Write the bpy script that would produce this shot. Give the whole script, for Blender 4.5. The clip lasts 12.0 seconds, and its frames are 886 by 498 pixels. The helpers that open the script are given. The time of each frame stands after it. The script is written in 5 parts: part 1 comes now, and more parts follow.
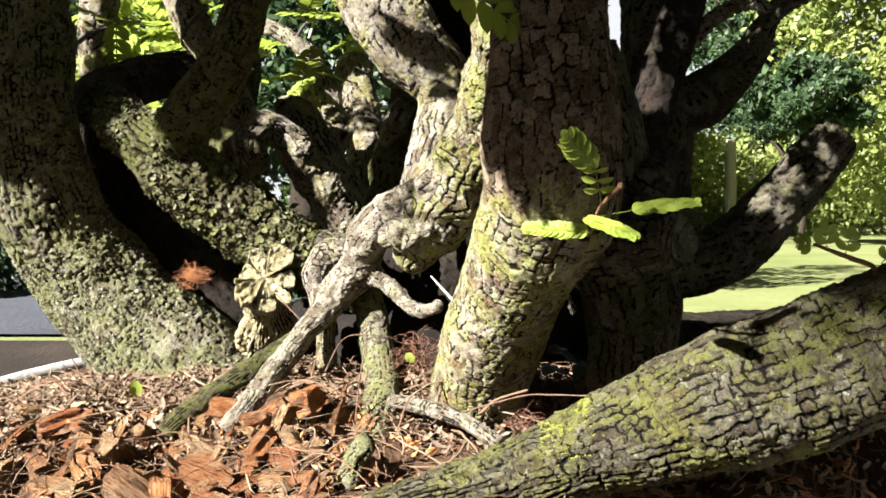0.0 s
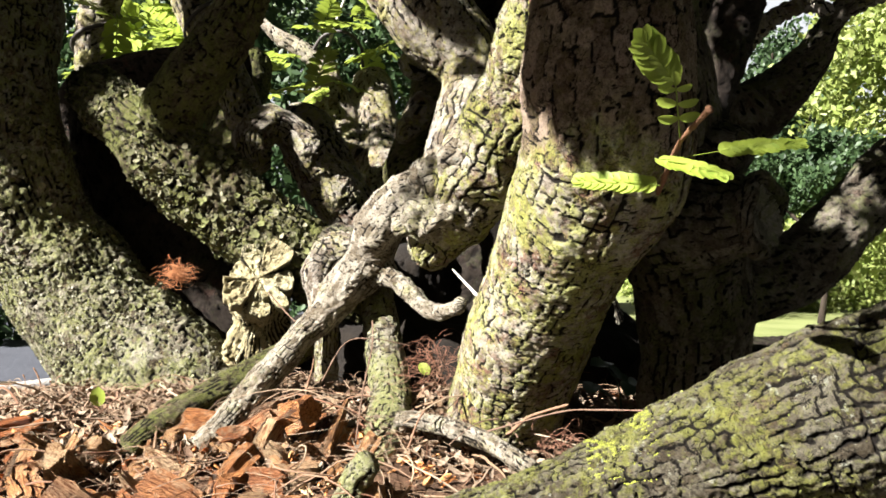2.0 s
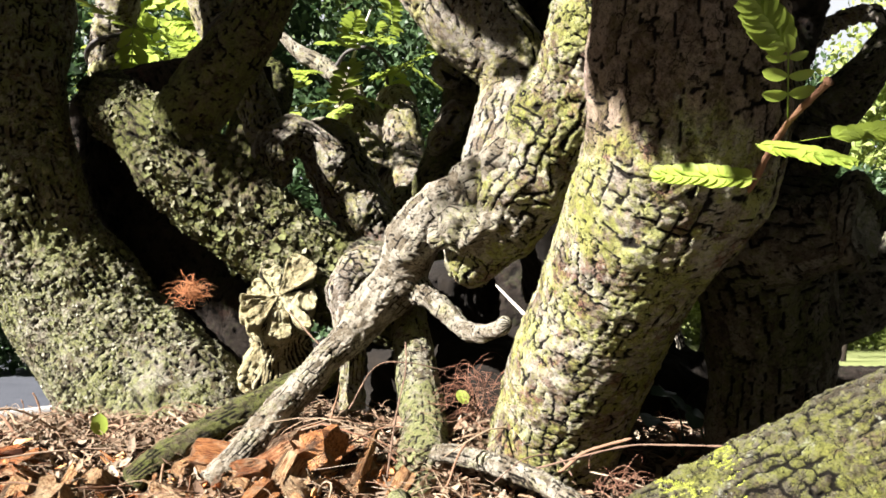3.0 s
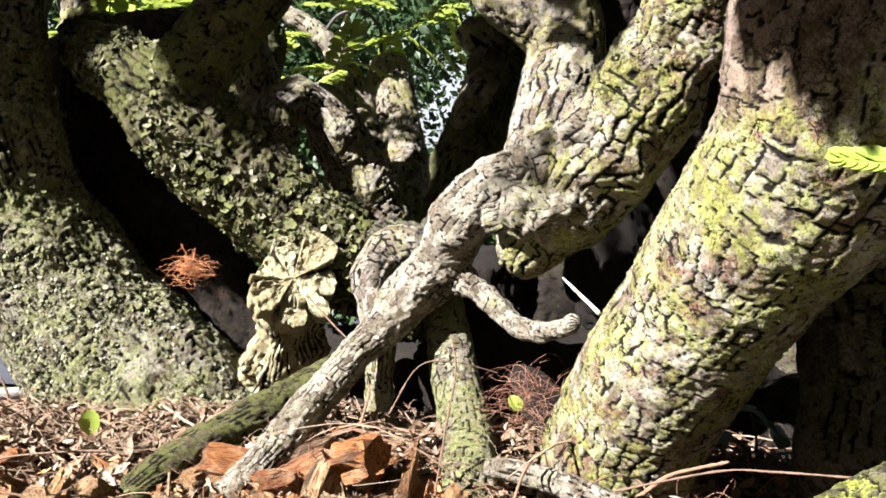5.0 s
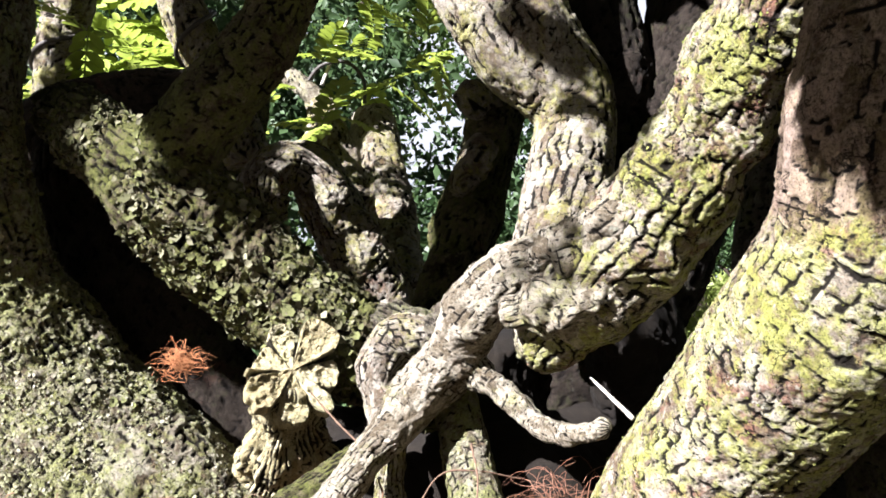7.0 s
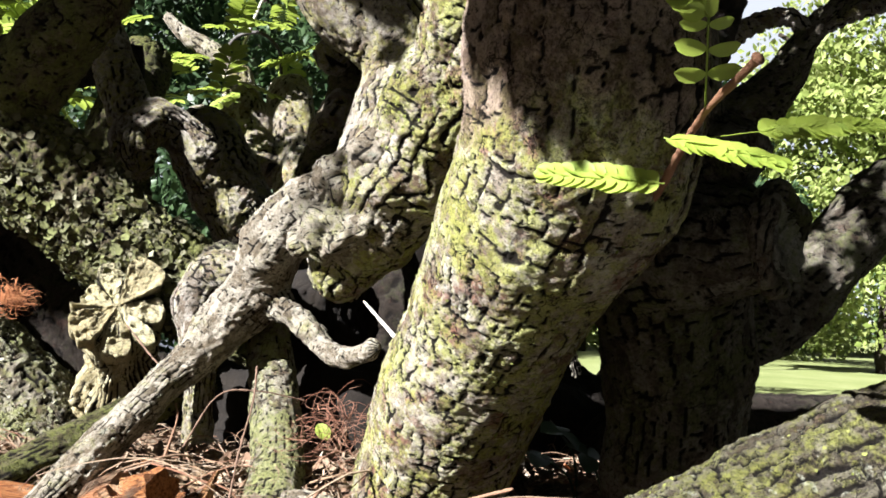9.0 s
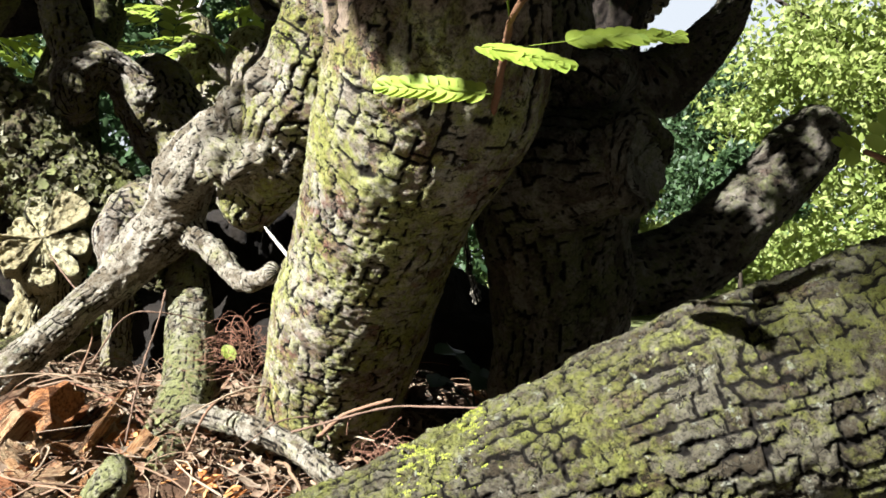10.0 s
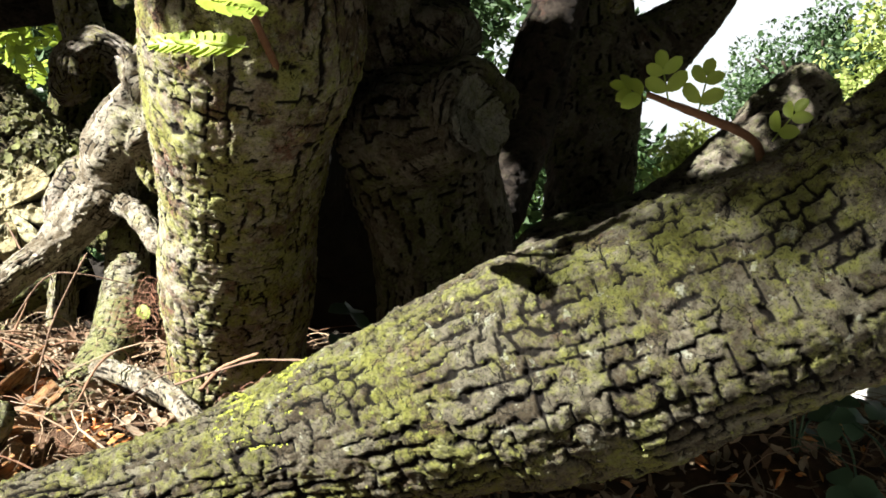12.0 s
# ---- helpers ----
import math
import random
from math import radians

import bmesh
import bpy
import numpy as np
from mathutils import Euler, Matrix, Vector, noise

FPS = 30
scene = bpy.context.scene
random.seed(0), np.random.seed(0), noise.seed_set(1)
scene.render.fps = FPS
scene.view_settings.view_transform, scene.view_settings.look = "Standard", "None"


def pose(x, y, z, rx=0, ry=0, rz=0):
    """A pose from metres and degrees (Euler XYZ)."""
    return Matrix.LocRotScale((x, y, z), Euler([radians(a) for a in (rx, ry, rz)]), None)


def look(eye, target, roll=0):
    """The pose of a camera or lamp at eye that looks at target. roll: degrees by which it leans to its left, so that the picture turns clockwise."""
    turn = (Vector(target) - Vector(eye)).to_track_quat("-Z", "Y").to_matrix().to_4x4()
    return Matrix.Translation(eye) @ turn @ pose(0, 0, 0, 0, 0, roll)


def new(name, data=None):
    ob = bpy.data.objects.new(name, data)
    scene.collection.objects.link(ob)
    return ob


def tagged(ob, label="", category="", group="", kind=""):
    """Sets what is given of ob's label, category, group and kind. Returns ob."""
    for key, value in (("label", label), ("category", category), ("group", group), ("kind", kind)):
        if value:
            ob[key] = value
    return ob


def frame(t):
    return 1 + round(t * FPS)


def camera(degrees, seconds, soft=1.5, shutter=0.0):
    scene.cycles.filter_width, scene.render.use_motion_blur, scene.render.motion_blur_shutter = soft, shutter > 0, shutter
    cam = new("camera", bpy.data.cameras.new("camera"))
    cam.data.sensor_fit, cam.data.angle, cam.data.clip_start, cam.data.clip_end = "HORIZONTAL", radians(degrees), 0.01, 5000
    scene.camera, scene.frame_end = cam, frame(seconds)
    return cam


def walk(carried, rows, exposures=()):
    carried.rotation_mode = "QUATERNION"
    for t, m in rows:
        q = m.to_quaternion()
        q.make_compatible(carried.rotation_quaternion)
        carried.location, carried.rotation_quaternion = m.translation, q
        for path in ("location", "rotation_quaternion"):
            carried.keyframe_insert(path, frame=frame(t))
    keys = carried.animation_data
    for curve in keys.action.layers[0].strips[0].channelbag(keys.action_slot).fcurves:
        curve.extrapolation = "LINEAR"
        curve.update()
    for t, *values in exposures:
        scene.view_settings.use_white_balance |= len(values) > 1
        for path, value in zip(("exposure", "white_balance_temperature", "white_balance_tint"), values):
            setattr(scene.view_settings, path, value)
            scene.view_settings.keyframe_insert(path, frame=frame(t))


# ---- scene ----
cam = camera(52.6, 12.0, soft=1.65)
PATH = [
    (0, (0.011, 0.032, 0.131), (-0.018, 2.029, 0.027), -0.1),
    (0.5, (0.014, 0.058, 0.112), (-0.011, 2.057, 0.062), 0.6),
    (1, (0.013, 0.079, 0.106), (-0.004, 2.079, 0.113), 1.0),
    (1.5, (0.015, 0.101, 0.097), (-0.028, 2.1, 0.127), 1.2),
    (2, (0.006, 0.111, 0.089), (-0.059, 2.11, 0.138), 1.5),
    (2.5, (0.004, 0.135, 0.086), (-0.074, 2.131, 0.173), 1.7),
    (3, (-0.007, 0.154, 0.081), (-0.106, 2.148, 0.205), 2.0),
    (3.2, (-0.011, 0.155, 0.08), (-0.12, 2.148, 0.211), 2.1),
    (4.8, (-0.05, 0.197, 0.083), (-0.035, 2.196, 0.15), 4.1),
    (5, (-0.052, 0.203, 0.083), (-0.024, 2.201, 0.17), 4.2),
    (5.5, (-0.06, 0.214, 0.091), (-0.004, 2.21, 0.193), 3.5),
    (6, (-0.068, 0.222, 0.099), (0.004, 2.217, 0.226), 3.1),
    (6.5, (-0.068, 0.225, 0.103), (0.015, 2.218, 0.251), 3.1),
    (6.7, (-0.069, 0.225, 0.106), (0.019, 2.217, 0.259), 3.1),
    (8.3, (-0.041, 0.231, 0.11), (0.03, 2.225, 0.245), 2.4),
    (8.5, (-0.025, 0.227, 0.107), (0.052, 2.221, 0.246), 2.6),
    (9, (0.01, 0.21, 0.088), (0.098, 2.204, 0.226), 3.1),
    (9.5, (0.028, 0.198, 0.082), (0.131, 2.194, 0.175), 3.2),
    (10, (0.047, 0.195, 0.075), (0.146, 2.191, 0.139), 3.3),
    (10.5, (0.067, 0.189, 0.07), (0.157, 2.186, 0.112), 3.4),
    (11, (0.092, 0.185, 0.068), (0.139, 2.184, 0.099), 3.6),
    (11.5, (0.113, 0.188, 0.069), (0.068, 2.187, 0.088), 3.4),
    (12, (0.133, 0.192, 0.071), (-0.029, 2.185, 0.084), 3.0),
]
# the camera adapts its exposure and white balance slightly on the way
walk(cam, [(t, look(eye, target, roll)) for t, eye, target, roll in PATH],
     [(0.0, 2.73, 6500, 12), (3.0, 2.75, 6450, 13), (5.0, 2.78, 6200, 15), (6.0, 2.88, 6050, 17), (8.5, 2.82, 6050, 15), (9.5, 2.55, 6050, 11), (10.5, 2.74, 6250, 9), (12.0, 2.98, 6500, 8)])

# ---- light ----
TO_SUN = Vector((-0.66, -0.50, 0.56)).normalized()
sun_data = bpy.data.lights.new("sun", "SUN")
sun_data.energy, sun_data.angle, sun_data.color = 5.0, radians(0.53), (1.0, 0.975, 0.93)
sun = new("sun", sun_data)
sun.matrix_world = look(TO_SUN * 30, (0, 0, 0))
world = bpy.data.worlds.new("world")
scene.world = world
world.use_nodes = True
wn, wl = world.node_tree.nodes, world.node_tree.links
sky = wn.new("ShaderNodeTexSky")
sky.sky_type, sky.sun_disc = "NISHITA", False
sky.dust_density, sky.air_density = 6.0, 1.0
sky.sun_elevation = math.asin(TO_SUN.z)
sky.sun_rotation = math.atan2(TO_SUN.x, TO_SUN.y)
wl.new(sky.outputs["Color"], wn["Background"].inputs["Color"])
wn["Background"].inputs["Strength"].default_value = 0.0028


# ---- number noise for shapes ----
def hash01(ix, iy, iz, seed):
    n = (ix.astype(np.uint32) * np.uint32(374761393) + iy.astype(np.uint32) * np.uint32(668265263)
         + iz.astype(np.uint32) * np.uint32(2246822519) + np.uint32(seed * 974711 + 17))
    n = (n ^ (n >> np.uint32(13))) * np.uint32(1274126177)
    n = (n ^ (n >> np.uint32(16))) * np.uint32(2246822519)
    n = n ^ (n >> np.uint32(15))
    return n.astype(np.float64) / 4294967295.0


def value_noise(p, seed=0):
    """Smooth noise in -1..1 at the points p (n, 3)."""
    b = np.floor(p)
    f = p - b
    f = f * f * (3 - 2 * f)
    b = b.astype(np.int64)
    out = np.zeros(len(p))
    for dx in (0, 1):
        wx = f[:, 0] if dx else 1 - f[:, 0]
        for dy in (0, 1):
            wy = f[:, 1] if dy else 1 - f[:, 1]
            for dz in (0, 1):
                wz = f[:, 2] if dz else 1 - f[:, 2]
                out += wx * wy * wz * hash01(b[:, 0] + dx, b[:, 1] + dy, b[:, 2] + dz, seed)
    return out * 2 - 1


def fbm(p, seed=0, octaves=3):
    out, amp = np.zeros(len(p)), 1.0
    for k in range(octaves):
        out += amp * value_noise(p * 2 ** k, seed + k)
        amp *= 0.5
    return out


def cells(p, seed=0):
    """Cell noise with blocky cells: first and second distance, the cell's random number, and a slope across the cell."""
    b = np.floor(p).astype(np.int64)
    n = len(p)
    d1, d2, rnd, off = np.full(n, 9.0), np.full(n, 9.0), np.zeros(n), np.zeros((n, 3))
    for dx in (-1, 0, 1):
        for dy in (-1, 0, 1):
            for dz in (-1, 0, 1):
                ix, iy, iz = b[:, 0] + dx, b[:, 1] + dy, b[:, 2] + dz
                q = np.stack([ix + hash01(ix, iy, iz, seed), iy + hash01(ix, iy, iz, seed + 1),
                              iz + hash01(ix, iy, iz, seed + 2)], 1) - p
                d = (np.abs(q) ** 4).sum(1) ** 0.25
                near = d < d1
                d2 = np.where(near, d1, np.minimum(d2, d))
                rnd = np.where(near, hash01(ix, iy, iz, seed + 3), rnd)
                off = np.where(near[:, None], q, off)
                d1 = np.where(near, d, d1)
    a = rnd * 43.0
    return d1, d2, rnd, off[:, 2] * np.cos(a) + (off[:, 0] + off[:, 1]) * 0.7 * np.sin(a)


def blocks(u, along, rows, tall, long_, q, seed):
    """Bark split into long rows with cross cracks: distance to the nearest lengthwise and cross crack in metres, and a number for each block."""
    ru = u + 0.55 * fbm(q / 0.014, seed, 2) + 0.20 * fbm(q / 0.0030, seed + 3, 3)
    i = np.floor(ru).astype(np.int64)
    fu = ru - i
    i = i % rows
    zero = np.zeros_like(i)
    sv = along / long_ + 0.30 * fbm(q / 0.010, seed + 6, 2) + 0.14 * fbm(q / 0.003, seed + 8, 3) + 9 * hash01(i, zero, zero, seed + 10)
    j = np.floor(sv).astype(np.int64)

    def bound(k):
        return k + 0.7 * (hash01(i, k, zero, seed + 11) - 0.5)
    k = j - 1 + (sv >= bound(j)) + (sv >= bound(j + 1))
    lo, hi = sv - bound(k), bound(k + 1) - sv
    lo = np.where(hash01(i, k, zero, seed + 12) < 0.12, 9.0, lo)
    hi = np.where(hash01(i, k + 1, zero, seed + 12) < 0.12, 9.0, hi)
    rnd = hash01(i, k, zero, seed + 13)
    a = rnd * 43.0
    return np.minimum(fu, 1 - fu) * tall, np.minimum(lo, hi) * long_, rnd, (fu - 0.5) * np.cos(a) + np.clip(lo - 0.5, -0.5, 0.5) * np.sin(a)


def smooth(a, b, x):
    x = np.clip((x - a) / (b - a), 0, 1)
    return x * x * (3 - 2 * x)


# ---- meshes ----
def mesh_from(name, verts, faces, material, attributes=None, shade_smooth=True):
    me = bpy.data.meshes.new(name)
    verts = np.asarray(verts, dtype=np.float32)
    me.vertices.add(len(verts))
    me.vertices.foreach_set("co", verts.ravel())
    if isinstance(faces, np.ndarray):
        n, k = faces.shape
        flat, starts = faces.ravel(), np.arange(n) * k
    elif isinstance(faces, tuple):
        flat = np.concatenate([f.ravel() for f in faces])
        starts = np.concatenate([[0], np.cumsum(np.concatenate([np.full(len(f), f.shape[1]) for f in faces]))[:-1]])
    else:
        flat = np.concatenate([np.asarray(f) for f in faces])
        starts = np.concatenate([[0], np.cumsum([len(f) for f in faces])[:-1]])
    me.loops.add(len(flat))
    me.loops.foreach_set("vertex_index", flat.astype(np.int32))
    me.polygons.add(len(starts))
    me.polygons.foreach_set("loop_start", starts.astype(np.int32))
    me.update(calc_edges=True)
    me.validate()
    me.polygons.foreach_set("use_smooth", np.full(len(me.polygons), shade_smooth))
    for key, values in (attributes or {}).items():
        me.attributes.new(key, "FLOAT", "POINT").data.foreach_set("value", np.asarray(values, dtype=np.float32))
    me.materials.append(material)
    return me


def part(name, mesh, parent=None, label=""):
    ob = new(name, mesh)
    ob.parent = parent
    return tagged(ob, label)


def thing(name, label, category, group="", kind="", at=(0, 0, 0)):
    ob = new(name)
    ob.empty_display_size = 0.02
    ob.location = at
    return tagged(ob, label, category, group, kind)


def spline(points, step):
    """Points along a smooth curve through rows of numbers, about step apart in space."""
    p = np.asarray(points, dtype=float)
    p = np.vstack([2 * p[0] - p[1], p, 2 * p[-1] - p[-2]])
    out = []
    for i in range(1, len(p) - 2):
        a, b, c, d = p[i - 1], p[i], p[i + 1], p[i + 2]
        n = max(2, int(np.linalg.norm((c - b)[:3]) / step))
        t = (np.arange(n) / n)[:, None]
        out.append(0.5 * (2 * b + (c - a) * t + (2 * a - 5 * b + 4 * c - d) * t ** 2 + (3 * b - a - 3 * c + d) * t ** 3))
    out.append(p[-2][None])
    return np.vstack(out)


def frames_along(c):
    tang = np.gradient(c, axis=0)
    tang /= np.linalg.norm(tang, axis=1)[:, None]
    side = np.cross(tang[0], (0.3, 0.9, 0.2))
    side /= np.linalg.norm(side)
    n = [side]
    for t in tang[1:]:
        s = n[-1] - t * (n[-1] @ t)
        n.append(s / np.linalg.norm(s))
    n = np.array(n)
    return tang, n, np.cross(tang, n)


def tube_mesh(name, points, material, step=0.0018, lump=0.12, lump_size=0.04, plate=(0.006, 0.010), depth=0.0016,
              fine=0.0004, seed=0, twist=0.0, ovals=0.0, hollow=0.0, warp=0.38, crack=0.085):
    """A limb with bark: a tapered tube along points (x, y, z, radius), with lumps, raised plates and grooves."""
    c = spline(points, step)
    radius, c = np.maximum(c[:, 3], 0.0004), c[:, :3]
    tang, n, b = frames_along(c)
    s = np.concatenate([[0], np.cumsum(np.linalg.norm(np.diff(c, axis=0), axis=1))])
    m = max(8, int(2 * math.pi * radius.mean() / step))
    th = np.linspace(0, 2 * math.pi, m, endpoint=False)
    cos, sin = np.cos(th)[None], np.sin(th)[None]
    out = (cos[..., None] * n[:, None] + sin[..., None] * b[:, None]).reshape(-1, 3)
    r = np.repeat(radius, m)
    base = np.repeat(c, m, 0) + out * r[:, None]
    rm = radius.mean()
    q = np.stack([np.tile(cos[0], len(c)) * rm, np.tile(sin[0], len(c)) * rm, np.repeat(s, m)], 1)
    d = lump * r * (fbm(base / lump_size, seed, 1) + 0.35 * fbm(base / (lump_size * 0.45), seed + 5, 1))
    if twist:
        d += 0.3 * r * np.abs(np.cos(np.tile(th, len(c)) - twist * np.repeat(s, m))) - 0.15 * r
    if ovals:
        d += ovals * r * np.cos(2 * np.tile(th, len(c)) + seed)
    w = np.stack([fbm(q / 0.007, seed + 11, 2), fbm(q / 0.007, seed + 12, 2), fbm(q / 0.007, seed + 13, 2)], 1)
    w2 = np.stack([fbm(q / 0.0026, seed + k, 3) for k in (14, 15, 16)], 1)
    pq = (q + w * plate[0] * warp + w2 * plate[0] * 0.24) / np.array([plate[0], plate[0], plate[1]])
    rows = max(6, int(2 * math.pi * rm / plate[0]))
    tall = 2 * math.pi * r / rows
    du, dv, rnd, slope = blocks(np.tile(th, len(c)) * rows / (2 * math.pi), np.repeat(s, m), rows, tall, plate[1], q, seed + 20)
    wl = np.clip(crack * plate[0] * (0.55 + 1.6 * fbm(q / 0.010, seed + 31, 3)), 0.0, 0.0012)
    wc = np.clip(0.85 * crack * plate[0] * (0.65 + 1.5 * fbm(q / 0.008, seed + 34, 3)), 0.0, 0.0010)
    cut = 0.4 * crack * plate[0] * max(1.0, step / 0.0008)
    groove = np.minimum(1 - (1 - smooth(wl * 0.5, wl + 0.0002, du)) * np.minimum(1, wl / cut),
                        1 - (1 - smooth(wc * 0.5, wc + 0.0002, dv)) * np.minimum(1, wc / cut))
    e1, e2, r2, slope2 = cells(pq * 2.6 + 7 + w * 0.3, seed + 50)
    wide2 = np.clip(crack * (0.35 + 1.2 * fbm(q / 0.006, seed + 41, 2)), 0.0, 0.16)
    flake = 1 - (1 - smooth(wide2 * 0.3, wide2 + 0.05, e2 - e1)) * np.minimum(1, wide2 / crack)
    layer = 2.6 * fbm(pq * np.array([0.75, 0.75, 0.85]), seed + 60, 5)
    layer = np.floor(layer) + smooth(0.0, 0.10, layer - np.floor(layer))
    d += depth * (1.0 * (groove - 1) + 0.40 * (rnd - 0.5) + 0.50 * slope + 0.20 * (flake - 1) + 0.14 * (r2 - 0.5) + 0.20 * layer)
    d += fine * fbm(base / 0.0016, seed + 70, 3)
    v = base + out * d[:, None]
    k = len(c)
    i, j = np.meshgrid(np.arange(k - 1), np.arange(m), indexing="ij")
    quads = np.stack([i * m + j, i * m + (j + 1) % m, (i + 1) * m + (j + 1) % m, (i + 1) * m + j], -1).reshape(-1, 4)
    caps = []
    for ring, flip in ((0, True), (k - 1, False)):
        centre = len(v)
        v = np.vstack([v, c[ring] + (tang[ring] * radius[ring] * 0.12 * (-1 if flip else 1))])
        idx = ring * m + np.arange(m)
        tri = np.stack([idx, np.roll(idx, -1), np.full(m, centre)], 1)
        caps.append(tri[:, ::-1] if flip else tri)
    groove = groove * (0.5 + 0.5 * flake)
    tone = rnd * 0.7 + r2 * 0.3
    ends = [1, 1]
    if hollow:
        # the broken end sinks in as a ragged bowl
        caps, ends = caps[:1], [1]
        v = v[:-1]
        inner = []
        last = v[(k - 1) * m:k * m]
        ragged = fbm(last / 0.004, seed + 90, 2)
        v[(k - 1) * m:k * m] += tang[-1] * (ragged * 0.25 * radius[-1])[:, None]
        for g, (size, sink) in enumerate(((0.80, 0.02), (0.68, -0.35), (0.55, -0.9), (0.30, -hollow), (0.02, -hollow * 1.1))):
            ring = c[-1] + (last - c[-1]) * size
            ring = ring + tang[-1] * radius[-1] * (sink + 0.22 * fbm(ring / 0.004, seed + 91 + g, 2))[:, None]
            inner.append(ring)
        start = len(v)
        v = np.vstack([v] + inner)
        rows_at = [(k - 1) * m] + [start + g * m for g in range(len(inner))]
        jj = np.arange(m)
        for a0, b0 in zip(rows_at, rows_at[1:]):
            quads = np.vstack([quads, np.stack([a0 + jj, a0 + (jj + 1) % m, b0 + (jj + 1) % m, b0 + jj], 1)])
        # low groove values paint the bowl's inside near black, as shade
        ends = [1] + [0.75] * m + [0.1] * (m * (len(inner) - 1))
    faces = (quads, np.vstack(caps))
    attrs = {"plate": np.append(tone, [0.5] * len(ends)), "groove": np.append(groove, ends)}
    return mesh_from(name, v, faces, material, attrs)


# ---- materials ----
def material(name, roughness=0.9, metallic=0.0, specular=0.3):
    mat = bpy.data.materials.new(name)
    mat.use_nodes = True
    bsdf = mat.node_tree.nodes["Principled BSDF"]
    bsdf.inputs["Roughness"].default_value = roughness
    bsdf.inputs["Metallic"].default_value = metallic
    bsdf.inputs["Specular IOR Level"].default_value = specular
    return mat, mat.node_tree.nodes, mat.node_tree.links, bsdf


def noise_node(nodes, links, scale, detail=4.0, rough=0.6, coords=None):
    t = nodes.new("ShaderNodeTexNoise")
    t.inputs["Scale"].default_value, t.inputs["Detail"].default_value, t.inputs["Roughness"].default_value = scale, detail, rough
    if coords is not None:
        links.new(coords, t.inputs["Vector"])
    return t.outputs["Fac"]


def ramp(nodes, links, fac, stops):
    r = nodes.new("ShaderNodeValToRGB")
    while len(r.color_ramp.elements) < len(stops):
        r.color_ramp.elements.new(0.5)
    for el, (pos, col) in zip(r.color_ramp.elements, stops):
        el.position, el.color = pos, (*col, 1.0) if len(col) == 3 else col
    links.new(fac, r.inputs["Fac"])
    return r.outputs["Color"]


def mix(nodes, links, fac, a, b):
    m = nodes.new("ShaderNodeMix")
    m.data_type = "RGBA"
    for sock, val in ((m.inputs[0], fac), (m.inputs[6], a), (m.inputs[7], b)):
        if isinstance(val, (int, float)):
            sock.default_value = val
        elif isinstance(val, tuple):
            sock.default_value = (*val, 1.0)
        else:
            links.new(val, sock)
    return m.outputs[2]


def calc(nodes, links, op, a, b):
    m = nodes.new("ShaderNodeMath")
    m.operation, m.use_clamp = op, True
    for sock, val in zip(m.inputs, (a, b)):
        if isinstance(val, (int, float)):
            sock.default_value = val
        else:
            links.new(val, sock)
    return m.outputs[0]


def bump(nodes, links, bsdf, height, strength, distance):
    b = nodes.new("ShaderNodeBump")
    b.inputs["Strength"].default_value, b.inputs["Distance"].default_value = strength, distance
    links.new(height, b.inputs["Height"])
    links.new(b.outputs["Normal"], bsdf.inputs["Normal"])


